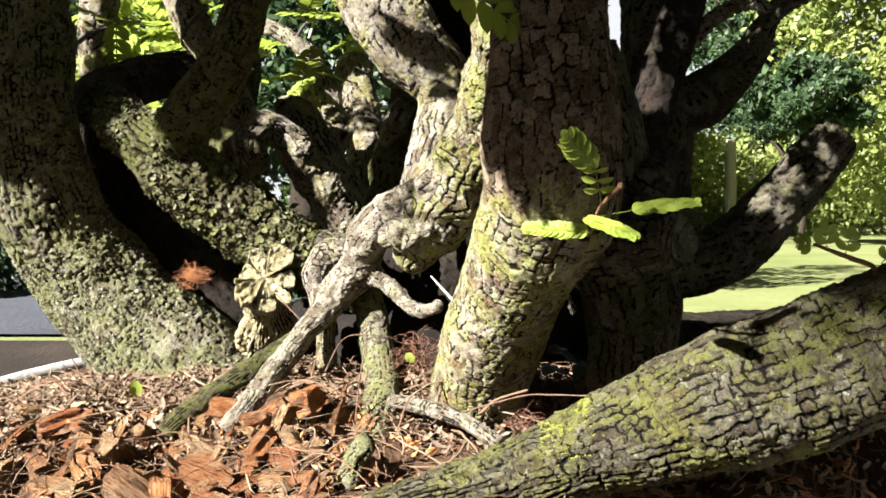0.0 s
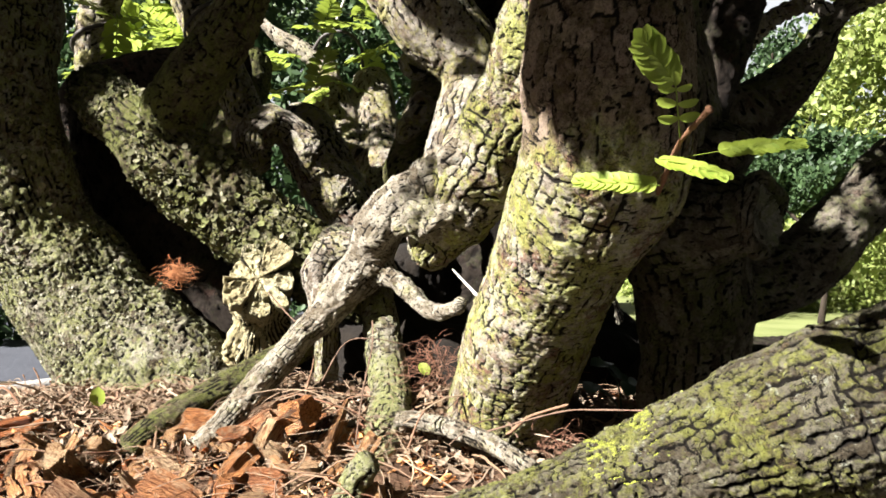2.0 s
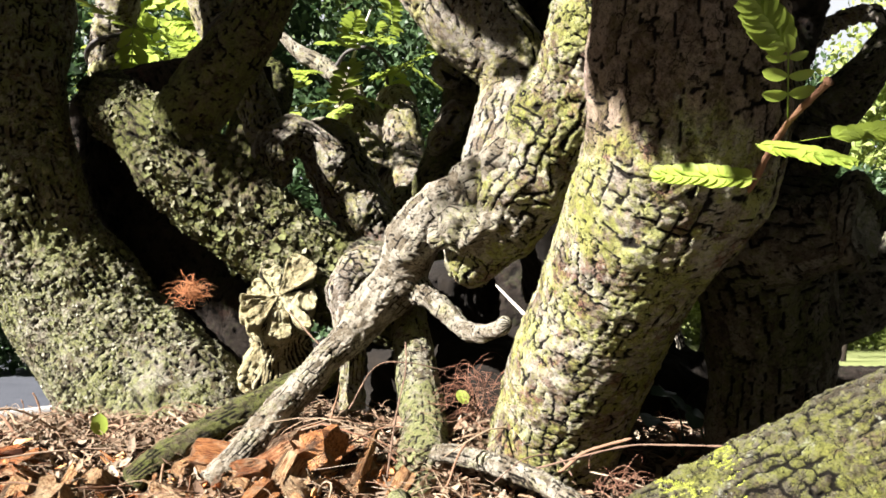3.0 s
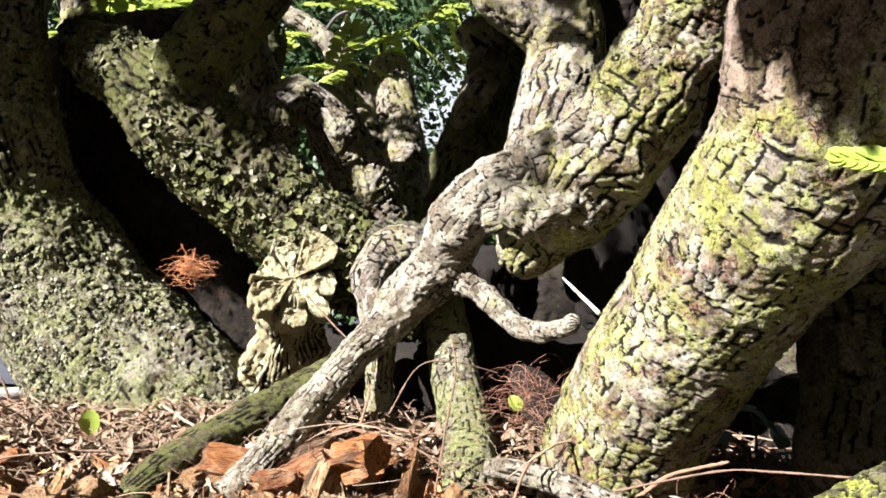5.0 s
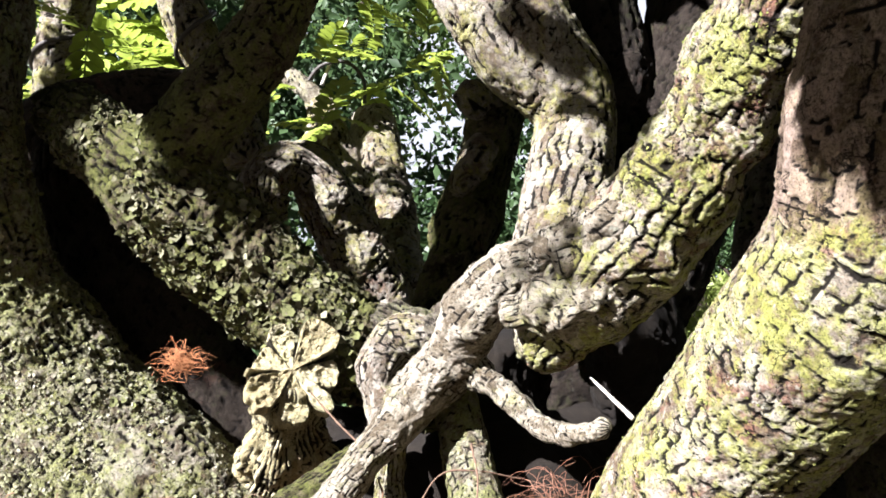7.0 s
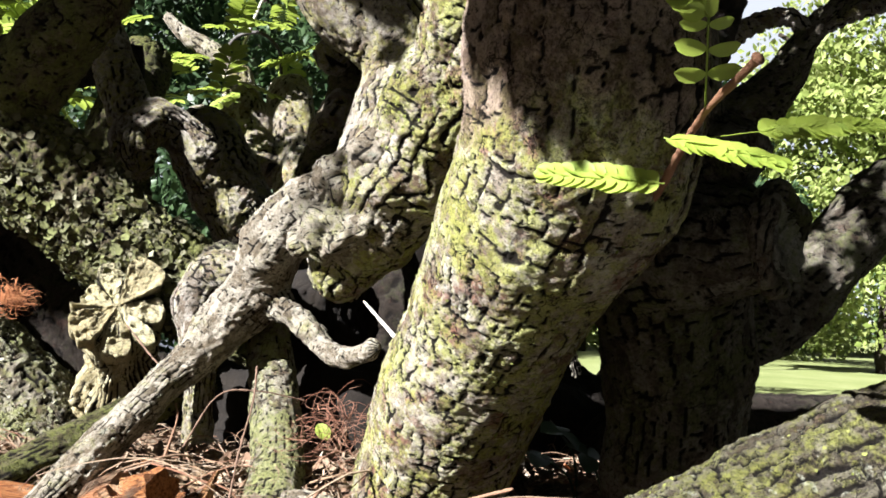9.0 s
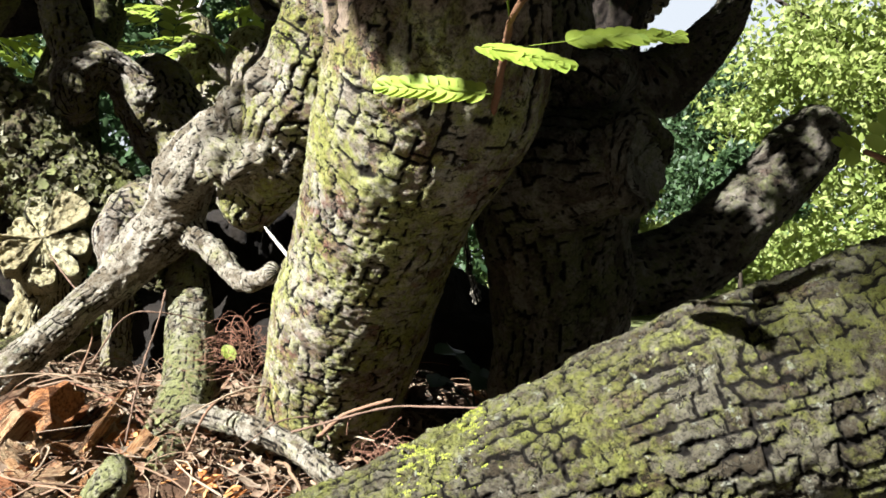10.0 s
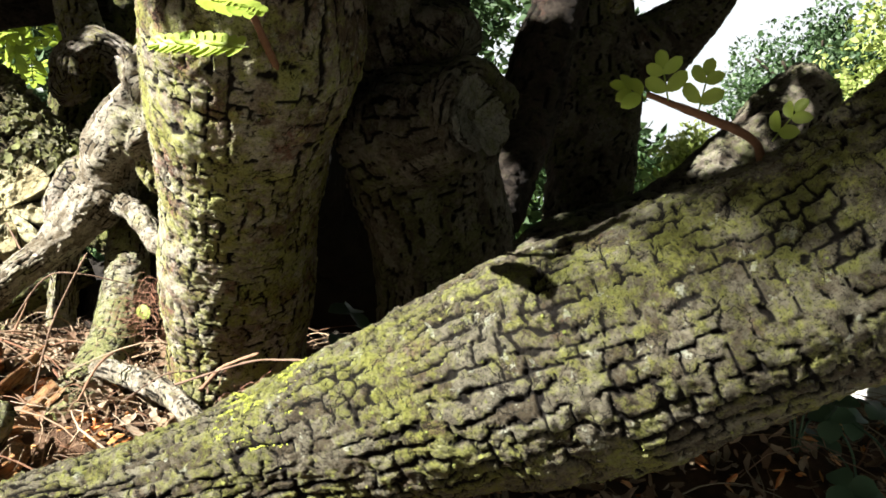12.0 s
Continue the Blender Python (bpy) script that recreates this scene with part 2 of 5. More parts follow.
def bark_material(name, furrow, brown, pale, moss, moss_from=0.5, lichen_from=0.58, lichen=(0.264, 0.27, 0.209), red=(0.187, 0.099, 0.0715), red_from=0.66, crack_scale=170.0, bare_dim_from=None):
    """Bark: plates of differing brown and grey, rusty patches, pale lichen crusts, yellow-green moss, fissures painted
    near black with crack shade.
    """
    mat, nodes, links, bsdf = material(name, 0.93, specular=0.12)
    co = nodes.new("ShaderNodeTexCoord").outputs["Object"]
    plate, groove = nodes.new("ShaderNodeAttribute"), nodes.new("ShaderNodeAttribute")
    plate.attribute_name, groove.attribute_name = "plate", "groove"
    tone = calc(nodes, links, "ADD", calc(nodes, links, "MULTIPLY", plate.outputs["Fac"], 0.40), calc(nodes, links, "MULTIPLY", noise_node(nodes, links, 420, 6, 0.85, co), 0.6))
    base = mix(nodes, links, ramp(nodes, links, tone, [(0.36, (0, 0, 0)), (0.64, (1, 1, 1))]), brown, pale)
    blotch = ramp(nodes, links, noise_node(nodes, links, 60, 4, 0.7, co), [(red_from, (0, 0, 0)), (red_from + 0.06, (1, 1, 1))])
    base = mix(nodes, links, calc(nodes, links, "MULTIPLY", blotch, 0.75), base, red)
    crust = ramp(nodes, links, noise_node(nodes, links, 170, 6, 0.7, co), [(lichen_from, (0, 0, 0)), (lichen_from + 0.04, (1, 1, 1))])
    base = mix(nodes, links, calc(nodes, links, "MULTIPLY", crust, 0.85), base, lichen)
    broad, small = noise_node(nodes, links, 40, 5, 0.7, co), noise_node(nodes, links, 300, 5, 0.75, co)
    mfac = calc(nodes, links, "ADD", calc(nodes, links, "MULTIPLY", broad, 0.5), calc(nodes, links, "MULTIPLY", small, 0.5))
    mfac = calc(nodes, links, "ADD", mfac, calc(nodes, links, "MULTIPLY", calc(nodes, links, "SUBTRACT", plate.outputs["Fac"], 0.45), 0.10))
    mfac = ramp(nodes, links, mfac, [(moss_from - 0.04, (0, 0, 0)), (moss_from + 0.07, (1, 1, 1))])
    tint = mix(nodes, links, noise_node(nodes, links, 500, 3, 0.7, co), tuple(x * 0.65 for x in moss), tuple(min(1, x * 1.3) for x in moss))
    base = mix(nodes, links, calc(nodes, links, "MULTIPLY", mfac, 0.8), base, tint)
    if bare_dim_from is not None:
        # moss and pale crust stop part way up; above it the bark is bare red-brown, also dimmed to stand in for shade
        # there
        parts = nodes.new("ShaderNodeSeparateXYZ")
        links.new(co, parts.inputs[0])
        up = calc(nodes, links, "ADD", calc(nodes, links, "MULTIPLY", calc(nodes, links, "SUBTRACT", parts.outputs["Z"], bare_dim_from), 14.0), calc(nodes, links, "MULTIPLY", noise_node(nodes, links, 70, 5, 0.7, co), 0.75))
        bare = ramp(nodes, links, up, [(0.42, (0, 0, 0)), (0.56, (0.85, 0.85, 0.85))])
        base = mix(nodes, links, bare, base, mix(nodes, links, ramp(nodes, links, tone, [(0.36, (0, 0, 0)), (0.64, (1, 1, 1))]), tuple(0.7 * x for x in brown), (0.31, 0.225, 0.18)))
    # fissures that swell and die out along a bent net
    warp_by = nodes.new("ShaderNodeTexNoise")
    warp_by.inputs["Scale"].default_value, warp_by.inputs["Detail"].default_value, warp_by.inputs["Roughness"].default_value = 240, 4, 0.7
    links.new(co, warp_by.inputs["Vector"])
    bent = nodes.new("ShaderNodeVectorMath")
    bent.operation = "MULTIPLY_ADD"
    bent.inputs[1].default_value = (0.006, 0.006, 0.006)
    links.new(warp_by.outputs["Color"], bent.inputs[0])
    links.new(co, bent.inputs[2])
    net = nodes.new("ShaderNodeTexVoronoi")
    net.feature = "DISTANCE_TO_EDGE"
    net.inputs["Scale"].default_value = crack_scale
    links.new(bent.outputs[0], net.inputs["Vector"])
    swell = calc(nodes, links, "MULTIPLY", ramp(nodes, links, noise_node(nodes, links, 120, 3, 0.6, co), [(0.45, (0, 0, 0)), (0.75, (1, 1, 1))]), 0.08)
    lines = ramp(nodes, links, calc(nodes, links, "SUBTRACT", swell, net.outputs["Distance"]), [(0.0, (0, 0, 0)), (0.02, (1, 1, 1))])
    pits = ramp(nodes, links, noise_node(nodes, links, 780, 6, 0.8, co), [(0.36, (1, 1, 1)), (0.45, (0, 0, 0))])
    specks = ramp(nodes, links, noise_node(nodes, links, 1900, 4, 0.8, co), [(0.38, (1, 1, 1)), (0.47, (0, 0, 0))])
    pits = calc(nodes, links, "MAXIMUM", pits, calc(nodes, links, "MULTIPLY", specks, 0.8))
    dark = calc(nodes, links, "MAXIMUM", calc(nodes, links, "MULTIPLY", lines, 0.85), calc(nodes, links, "MULTIPLY", pits, 0.8))
    base = mix(nodes, links, dark, base, furrow)
    # the mesh grooves get crack shade painted in on top of furrow brown
    deep = ramp(nodes, links, groove.outputs["Fac"], [(0.30, (1, 1, 1)), (0.80, (0, 0, 0))])
    base = mix(nodes, links, calc(nodes, links, "MULTIPLY", deep, 0.97), base, furrow)
    links.new(base, bsdf.inputs["Base Color"])
    h = calc(nodes, links, "ADD", calc(nodes, links, "MULTIPLY", noise_node(nodes, links, 1500, 4, 0.75, co), 0.3),
             calc(nodes, links, "MULTIPLY", noise_node(nodes, links, 600, 6, 0.8, co), 0.5))
    h = calc(nodes, links, "SUBTRACT", calc(nodes, links, "ADD", h, 0.3), calc(nodes, links, "MULTIPLY", dark, 0.4))
    bump(nodes, links, bsdf, h, 1.0, 0.0028)
    return mat


# furrow brown taken near black, so the shade in cracks is in the colour
FURROW_SHADE = (0.0055, 0.00385, 0.00275)
bark_trunk = bark_material("trunk_bark", FURROW_SHADE, (0.133, 0.0908, 0.0592), (0.45, 0.41, 0.33), (0.300, 0.315, 0.070), 0.505, 0.60, lichen=(0.42, 0.41, 0.35), red=(0.189, 0.0853, 0.0592), red_from=0.555)
bark_main = bark_material("main_trunk_bark", FURROW_SHADE, (0.133, 0.0908, 0.0592), (0.45, 0.41, 0.33), (0.300, 0.315, 0.070), 0.505, 0.60, lichen=(0.42, 0.41, 0.35), red=(0.189, 0.0853, 0.0592), red_from=0.555, bare_dim_from=0.126)
# low limb bark, its colours darkened to stand in for dappled shade
bark_front_dim = bark_material("low_limb_dim_bark", FURROW_SHADE, (0.052, 0.040, 0.024), (0.144, 0.131, 0.094), (0.161, 0.168, 0.033), 0.513, 0.60, red=(0.083, 0.052, 0.031), red_from=0.60)
bark_mossy = bark_material("mossy_bark", FURROW_SHADE, (0.037, 0.027, 0.016), (0.156, 0.133, 0.081), (0.112, 0.125, 0.029), 0.48, 0.61, lichen=(0.190, 0.185, 0.111), red=(0.104, 0.064, 0.037), red_from=0.62)
bark_outer = bark_material("outer_trunk_bark", FURROW_SHADE, (0.0944, 0.0715, 0.045), (0.335, 0.310, 0.240), (0.211, 0.226, 0.0757), 0.49, 0.59, lichen=(0.322, 0.319, 0.218), red=(0.167, 0.099, 0.0615), red_from=0.60)
bark_pale = bark_material("pale_bark", FURROW_SHADE, (0.144, 0.11, 0.0757), (0.42, 0.385, 0.325), (0.289, 0.275, 0.0709), 0.53, 0.62, red=(0.2, 0.11, 0.0757), red_from=0.60)
bark_root = bark_material("root_bark", FURROW_SHADE, (0.133, 0.105, 0.0686), (0.43, 0.39, 0.31), (0.244, 0.242, 0.0946), 0.57, 0.62, red_from=0.70)
# bark taken almost to black, so deep shade is part of the colour
bark_deep_shade = bark_material("deep_shade_bark", FURROW_SHADE, (0.0165, 0.0121, 0.0088), (0.040, 0.0310, 0.0240), (0.034, 0.0385, 0.0150), 0.57, 0.64, lichen=(0.045, 0.044, 0.034), red=(0.055, 0.0303, 0.022), red_from=0.60)
# darker copy of the bark with shade mixed into its colours
bark_shade = bark_material("shaded_bark", FURROW_SHADE, (0.062, 0.048, 0.034), (0.201, 0.178, 0.140), (0.112, 0.122, 0.044), 0.53, 0.60, lichen=(0.154, 0.154, 0.119), red=(0.086, 0.051, 0.036), red_from=0.62)
cut_grey = bark_material("weathered_cut_wood", FURROW_SHADE, (0.17, 0.155, 0.125), (0.36, 0.34, 0.29), (0.22, 0.23, 0.11), 0.56, 0.58, lichen=(0.40, 0.40, 0.34), red_from=0.75, crack_scale=120.0)
cut_bark = bark_material("dry_cut_wood", FURROW_SHADE, (0.339, 0.277, 0.139), (0.508, 0.462, 0.293), (0.431, 0.400, 0.185), 0.57, 0.58, lichen=(0.554, 0.508, 0.339), red_from=0.72, crack_scale=120.0)


def speckled(name, colours, scale, rough=0.9, bump_size=0.001, bump_strength=0.6, spec=0.2, by_object=False):
    """Two scales of colour over a grainy surface."""
    mat, nodes, links, bsdf = material(name, rough, specular=spec)
    co = nodes.new("ShaderNodeTexCoord").outputs["Object"]
    if by_object:
        pick = nodes.new("ShaderNodeObjectInfo").outputs["Random"]
    else:
        pick = nodes.new("ShaderNodeNewGeometry").outputs["Random Per Island"]
    stops = [(i / (len(colours) - 1), c) for i, c in enumerate(colours)]
    base = ramp(nodes, links, pick, stops)
    fine = noise_node(nodes, links, scale, 4, 0.7, co)
    base = mix(nodes, links, calc(nodes, links, "MULTIPLY", fine, 0.6), base, tuple(x * 0.4 for x in colours[0]))
    links.new(base, bsdf.inputs["Base Color"])
    bump(nodes, links, bsdf, fine, bump_strength, bump_size)
    return mat


CHIP = [(0.50, 0.165, 0.045), (0.56, 0.30, 0.115), (0.62, 0.45, 0.26), (0.42, 0.125, 0.035), (0.58, 0.36, 0.17), (0.53, 0.21, 0.065)]
def chip_material():
    mat, nodes, links, bsdf = material("wood_chip", 0.9, specular=0.2)
    co = nodes.new("ShaderNodeTexCoord").outputs["Object"]
    base = ramp(nodes, links, nodes.new("ShaderNodeObjectInfo").outputs["Random"], [(i / 5, c) for i, c in enumerate(CHIP)])
    stretch = nodes.new("ShaderNodeMapping")
    stretch.inputs["Scale"].default_value = (3.0, 34.0, 34.0)
    links.new(co, stretch.inputs["Vector"])
    grain = noise_node(nodes, links, 1.0, 5, 0.75, stretch.outputs["Vector"])
    patch = noise_node(nodes, links, 3.0, 4, 0.7, co)
    base = mix(nodes, links, ramp(nodes, links, grain, [(0.38, (0.0, 0.0, 0.0)), (0.56, (1, 1, 1))]), (0.16, 0.050, 0.016), base)
    base = mix(nodes, links, ramp(nodes, links, patch, [(0.5, (0, 0, 0)), (0.7, (0.6, 0.6, 0.6))]), base, (0.60, 0.46, 0.28))
    links.new(base, bsdf.inputs["Base Color"])
    bump(nodes, links, bsdf, grain, 1.0, 0.25)
    return mat


chip_mat = chip_material()
chip_loose = speckled("wood_chip_small", CHIP, 500)
fibre_mat = speckled("dry_fibre", [(0.193, 0.121, 0.0715), (0.303, 0.231, 0.154), (0.143, 0.0605, 0.033), (0.33, 0.275, 0.198)], 900)
litter_mat = speckled("leaf_litter", [(0.165, 0.105, 0.0605), (0.275, 0.209, 0.143), (0.099, 0.0495, 0.0275), (0.352, 0.297, 0.22), (0.143, 0.0825, 0.0495), (0.308, 0.253, 0.182)], 700)
coir_mat = speckled("coir", [(0.165, 0.066, 0.0385), (0.253, 0.143, 0.0935), (0.132, 0.055, 0.033)], 900)
rootlet_mat = speckled("brown_rootlet", [(0.10, 0.06, 0.04), (0.17, 0.11, 0.075)], 900)
coir_bright = speckled("rusty_coir", [(0.36, 0.13, 0.050), (0.45, 0.22, 0.105), (0.29, 0.10, 0.040)], 900)
lichen_mat = speckled("lichen_flake", [(0.044, 0.0413, 0.022), (0.121, 0.132, 0.044), (0.0715, 0.066, 0.0358), (0.22, 0.209, 0.132), (0.055, 0.055, 0.0275), (0.143, 0.154, 0.055)], 900)
lichen_pale = speckled("grey_lichen", [(0.121, 0.116, 0.077), (0.22, 0.226, 0.121), (0.165, 0.154, 0.105), (0.297, 0.286, 0.22)], 900)
moss_mat = speckled("moss_tuft", [(0.099, 0.116, 0.022), (0.187, 0.198, 0.055), (0.149, 0.149, 0.044)], 900)
# yellow-green moss with sunlight on the crest mixed into its colour
moss_sunlit = speckled("sunlit_moss", [(0.20, 0.23, 0.030), (0.29, 0.31, 0.050), (0.24, 0.26, 0.040)], 900)
pot_mat = speckled("glazed_pot", [(0.396, 0.391, 0.369), (0.418, 0.407, 0.385)], 120, rough=0.5)
wire_mat = speckled("old_wire", [(0.055, 0.0495, 0.044), (0.077, 0.066, 0.0605)], 400, rough=0.5)
white_mat = speckled("pale_thorn", [(0.385, 0.363, 0.319), (0.407, 0.385, 0.33)], 400)
twig_mat = speckled("young_twig", [(0.132, 0.0605, 0.033), (0.176, 0.0935, 0.0495)], 700)


def leaf_material(name, colours, translucent=0.45, rough=0.5):
    mat, nodes, links, bsdf = material(name, rough, specular=0.35)
    pick = nodes.new("ShaderNodeNewGeometry").outputs["Random Per Island"]
    co = nodes.new("ShaderNodeTexCoord").outputs["Object"]
    base = ramp(nodes, links, pick, [(i / (len(colours) - 1), c) for i, c in enumerate(colours)])
    fine = noise_node(nodes, links, 300, 3, 0.6, co)
    base = mix(nodes, links, calc(nodes, links, "MULTIPLY", fine, 0.4), base, tuple(x * 0.6 for x in colours[0]))
    links.new(base, bsdf.inputs["Base Color"])
    tr, add = nodes.new("ShaderNodeBsdfTranslucent"), nodes.new("ShaderNodeMixShader")
    links.new(base, tr.inputs["Color"])
    add.inputs[0].default_value = translucent
    links.new(bsdf.outputs[0], add.inputs[1])
    links.new(tr.outputs[0], add.inputs[2])
    links.new(add.outputs[0], nodes["Material Output"].inputs["Surface"])
    return mat


leaf_young = leaf_material("young_leaf", [(0.23, 0.30, 0.040), (0.29, 0.36, 0.060), (0.20, 0.28, 0.040)], 0.45)
leaf_clover = leaf_material("clover_leaf", [(0.0385, 0.077, 0.0385), (0.055, 0.099, 0.055), (0.077, 0.121, 0.066)], 0.3)
leaf_dark = leaf_material("dark_foliage", [(0.0165, 0.0358, 0.0138), (0.0385, 0.0715, 0.0248), (0.066, 0.11, 0.044)], 0.35)
leaf_mid = leaf_material("mid_foliage", [(0.0275, 0.055, 0.0138), (0.055, 0.0935, 0.022), (0.0825, 0.121, 0.033)], 0.4)
# dark, barely translucent leaves so the unseen crown passes little light
leaf_crown = leaf_material("crown_foliage", [(0.022, 0.0385, 0.011), (0.0385, 0.0605, 0.0165), (0.055, 0.077, 0.022)], 0.15)
leaf_light = leaf_material("light_foliage", [(0.14, 0.19, 0.040), (0.24, 0.29, 0.075), (0.33, 0.36, 0.13)], 0.45)


def ground_material(name, dark, mid, light, scale, rough=0.95, bump_size=0.01):
    mat, nodes, links, bsdf = material(name, rough, specular=0.2)
    co = nodes.new("ShaderNodeTexCoord").outputs["Object"]
    broad, fine = noise_node(nodes, links, scale, 5, 0.6, co), noise_node(nodes, links, scale * 18, 4, 0.7, co)
    base = ramp(nodes, links, broad, [(0.3, dark), (0.5, mid), (0.7, light)])
    base = mix(nodes, links, calc(nodes, links, "MULTIPLY", fine, 0.6), base, tuple(x * 0.5 for x in dark))
    links.new(base, bsdf.inputs["Base Color"])
    bump(nodes, links, bsdf, fine, 0.7, bump_size)
    return mat


# near-black colour that paints deep shade onto the fill between the trunks
crown_shade_mat = ground_material("root_crown_shade", (0.007, 0.005, 0.0035), (0.012, 0.009, 0.006), (0.020, 0.015, 0.010), 90, bump_size=0.003)
soil_mat = ground_material("soil", (0.033, 0.0193, 0.011), (0.077, 0.0413, 0.022), (0.132, 0.077, 0.044), 90, bump_size=0.003)
grass_mat = ground_material("lawn", (0.121, 0.143, 0.044), (0.165, 0.187, 0.066), (0.209, 0.226, 0.099), 1.5)
road_mat = ground_material("asphalt", (0.040, 0.043, 0.052), (0.053, 0.057, 0.068), (0.066, 0.070, 0.082), 2.0)

# ---- ground, road, pot, soil ----
GROUND = -0.32


def sky_backdrop():
    """A bright hazy sky far behind the trees."""
    mat = bpy.data.materials.new("bright_haze")
    mat.use_nodes = True
    nodes, links = mat.node_tree.nodes, mat.node_tree.links
    glow = nodes.new("ShaderNodeEmission")
    glow.inputs["Color"].default_value, glow.inputs["Strength"].default_value = (0.92, 0.96, 1.0, 1), 0.15
    links.new(glow.outputs[0], nodes["Material Output"].inputs["Surface"])
    a = np.radians(np.linspace(38, 142, 40))
    v = np.vstack([np.stack([400 * np.cos(a), 400 * np.sin(a), np.full(40, z)], 1) for z in (-2.0, 220.0)])
    k = np.arange(39)
    ob = new("backdrop", mesh_from("backdrop", v, np.stack([k, k + 1, k + 41, k + 40], 1), mat))
    tagged(ob, "bright hazy summer sky beyond the trees", "sky", kind="structure")


sky_backdrop()


def sheet(name, x0, x1, y0, y1, z, n, mat, wave=0.0):
    xs, ys = np.linspace(x0, x1, n), np.linspace(y0, y1, n)
    gx, gy = np.meshgrid(xs, ys)
    v = np.stack([gx.ravel(), gy.ravel(), np.full(n * n, z)], 1)
    v[:, 2] += wave * fbm(v / 1.7, 3, 2)
    i, j = np.meshgrid(np.arange(n - 1), np.arange(n - 1))
    a = (j * n + i).ravel()
    return new(name, mesh_from(name, v, np.stack([a, a + 1, a + n + 1, a + n], 1), mat))


tagged(sheet("ground", -300, 300, -300, 600, GROUND, 2, grass_mat), "sunlit mown lawn around the potted tree", "lawn", kind="structure")
tagged(sheet("road", -14, -0.55, 3.0, 12.5, GROUND + 0.012, 2, road_mat), "dark grey asphalt drive beyond the pot", "road", kind="structure")

# brown earth made extra dark so little sunlight bounces up at the tree
earth_mat = ground_material("bare_earth", (0.0138, 0.0099, 0.0066), (0.0231, 0.0165, 0.0116), (0.0385, 0.0275, 0.0193), 3.0)
tagged(sheet("bare_earth", -5, 5, -5, 2.9, GROUND + 0.006, 2, earth_mat), "trodden dark brown earth around the pot", "earth", kind="structure")

POT = (0.08, 0.62, 0.405, 0.39)


def soil_height(x, y):
    z = 0.020 - 0.45 * np.clip(0.55 - y, 0, 0.09) - 0.15 * np.maximum(0, 0.46 - y)
    z = z - 0.07 * np.maximum(0, -x - 0.05) - 0.07 * np.maximum(0, x - 0.08) - 0.12 * np.maximum(0, y - 0.68)
    p = np.stack([x, y, np.zeros_like(x)], 1)
    return z + 0.004 * fbm(p / 0.03, 5, 4)


def soil_z(x, y):
    return float(soil_height(np.array([x]), np.array([y]))[0])


def build_pot():
    pot = thing("bonsai_pot", "large shallow oval pale glazed pot holding the tree", "pot")
    n = 120
    prof = [(0.0, GROUND), (0.80, GROUND), (0.84, GROUND + 0.02), (0.97, -0.06), (1.00, -0.045), (1.03, -0.035), (1.03, -0.006), (1.022, 0.002), (0.995, 0.003), (0.980, -0.002), (0.97, -0.03), (0.0, -0.06)]
    th = np.linspace(0, 2 * math.pi, n, endpoint=False)
    v = np.vstack([np.stack([POT[0] + POT[2] * k * np.cos(th), POT[1] + POT[3] * k * np.sin(th), np.full(n, z)], 1) for k, z in prof])
    i, j = np.meshgrid(np.arange(len(prof) - 1), np.arange(n), indexing="ij")
    f = np.stack([i * n + j, i * n + (j + 1) % n, (i + 1) * n + (j + 1) % n, (i + 1) * n + j], -1).reshape(-1, 4)
    part("bowl", mesh_from("bowl", v, f, pot_mat), pot)


build_pot()


def build_soil():
    rings, n = 100, 220
    th = np.linspace(0, 2 * math.pi, n, endpoint=False)
    k = np.linspace(0.001, 0.972, rings)
    x = (POT[0] + POT[2] * k[:, None] * np.cos(th)[None]).ravel()
    y = (POT[1] + POT[3] * k[:, None] * np.sin(th)[None]).ravel()
    z = soil_height(x, y)
    edge = np.repeat(smooth(0.90, 0.972, k), n)
    z = z * (1 - edge) + edge * np.minimum(z, -0.012)
    i, j = np.meshgrid(np.arange(rings - 1), np.arange(n), indexing="ij")
    f = np.stack([i * n + j, i * n + (j + 1) % n, (i + 1) * n + (j + 1) % n, (i + 1) * n + j], -1).reshape(-1, 4)
    ob = new("soil_bed", mesh_from("soil_bed", np.stack([x, y, z], 1), f, soil_mat))
    return tagged(ob, "dark crumbly potting soil under wood mulch and root litter", "soil", kind="structure")


soil = build_soil()

# ---- the tree ----
tree = thing("bonsai_tree", "old many-trunked bonsai tree with cracked mossy bark and exposed roots", "tree", at=(0.0, 0.58, 0.0))


def limb(name, points, mat, label="", parent=None, **kw):
    if parent is None:
        parent = tree
    ob = part(name, tube_mesh(name, points, mat, **kw), parent, label)
    ob.matrix_parent_inverse = Matrix.Translation(-tree.location) if parent == tree else Matrix.Identity(4)
    return ob


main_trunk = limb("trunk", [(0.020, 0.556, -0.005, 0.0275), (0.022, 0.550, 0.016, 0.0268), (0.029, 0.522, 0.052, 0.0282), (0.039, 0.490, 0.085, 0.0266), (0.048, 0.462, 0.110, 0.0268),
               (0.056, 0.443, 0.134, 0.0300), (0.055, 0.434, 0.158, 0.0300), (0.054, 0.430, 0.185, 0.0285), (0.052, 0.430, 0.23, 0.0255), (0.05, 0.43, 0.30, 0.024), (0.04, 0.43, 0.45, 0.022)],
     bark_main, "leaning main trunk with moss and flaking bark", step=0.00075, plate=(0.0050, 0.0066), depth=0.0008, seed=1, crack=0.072)
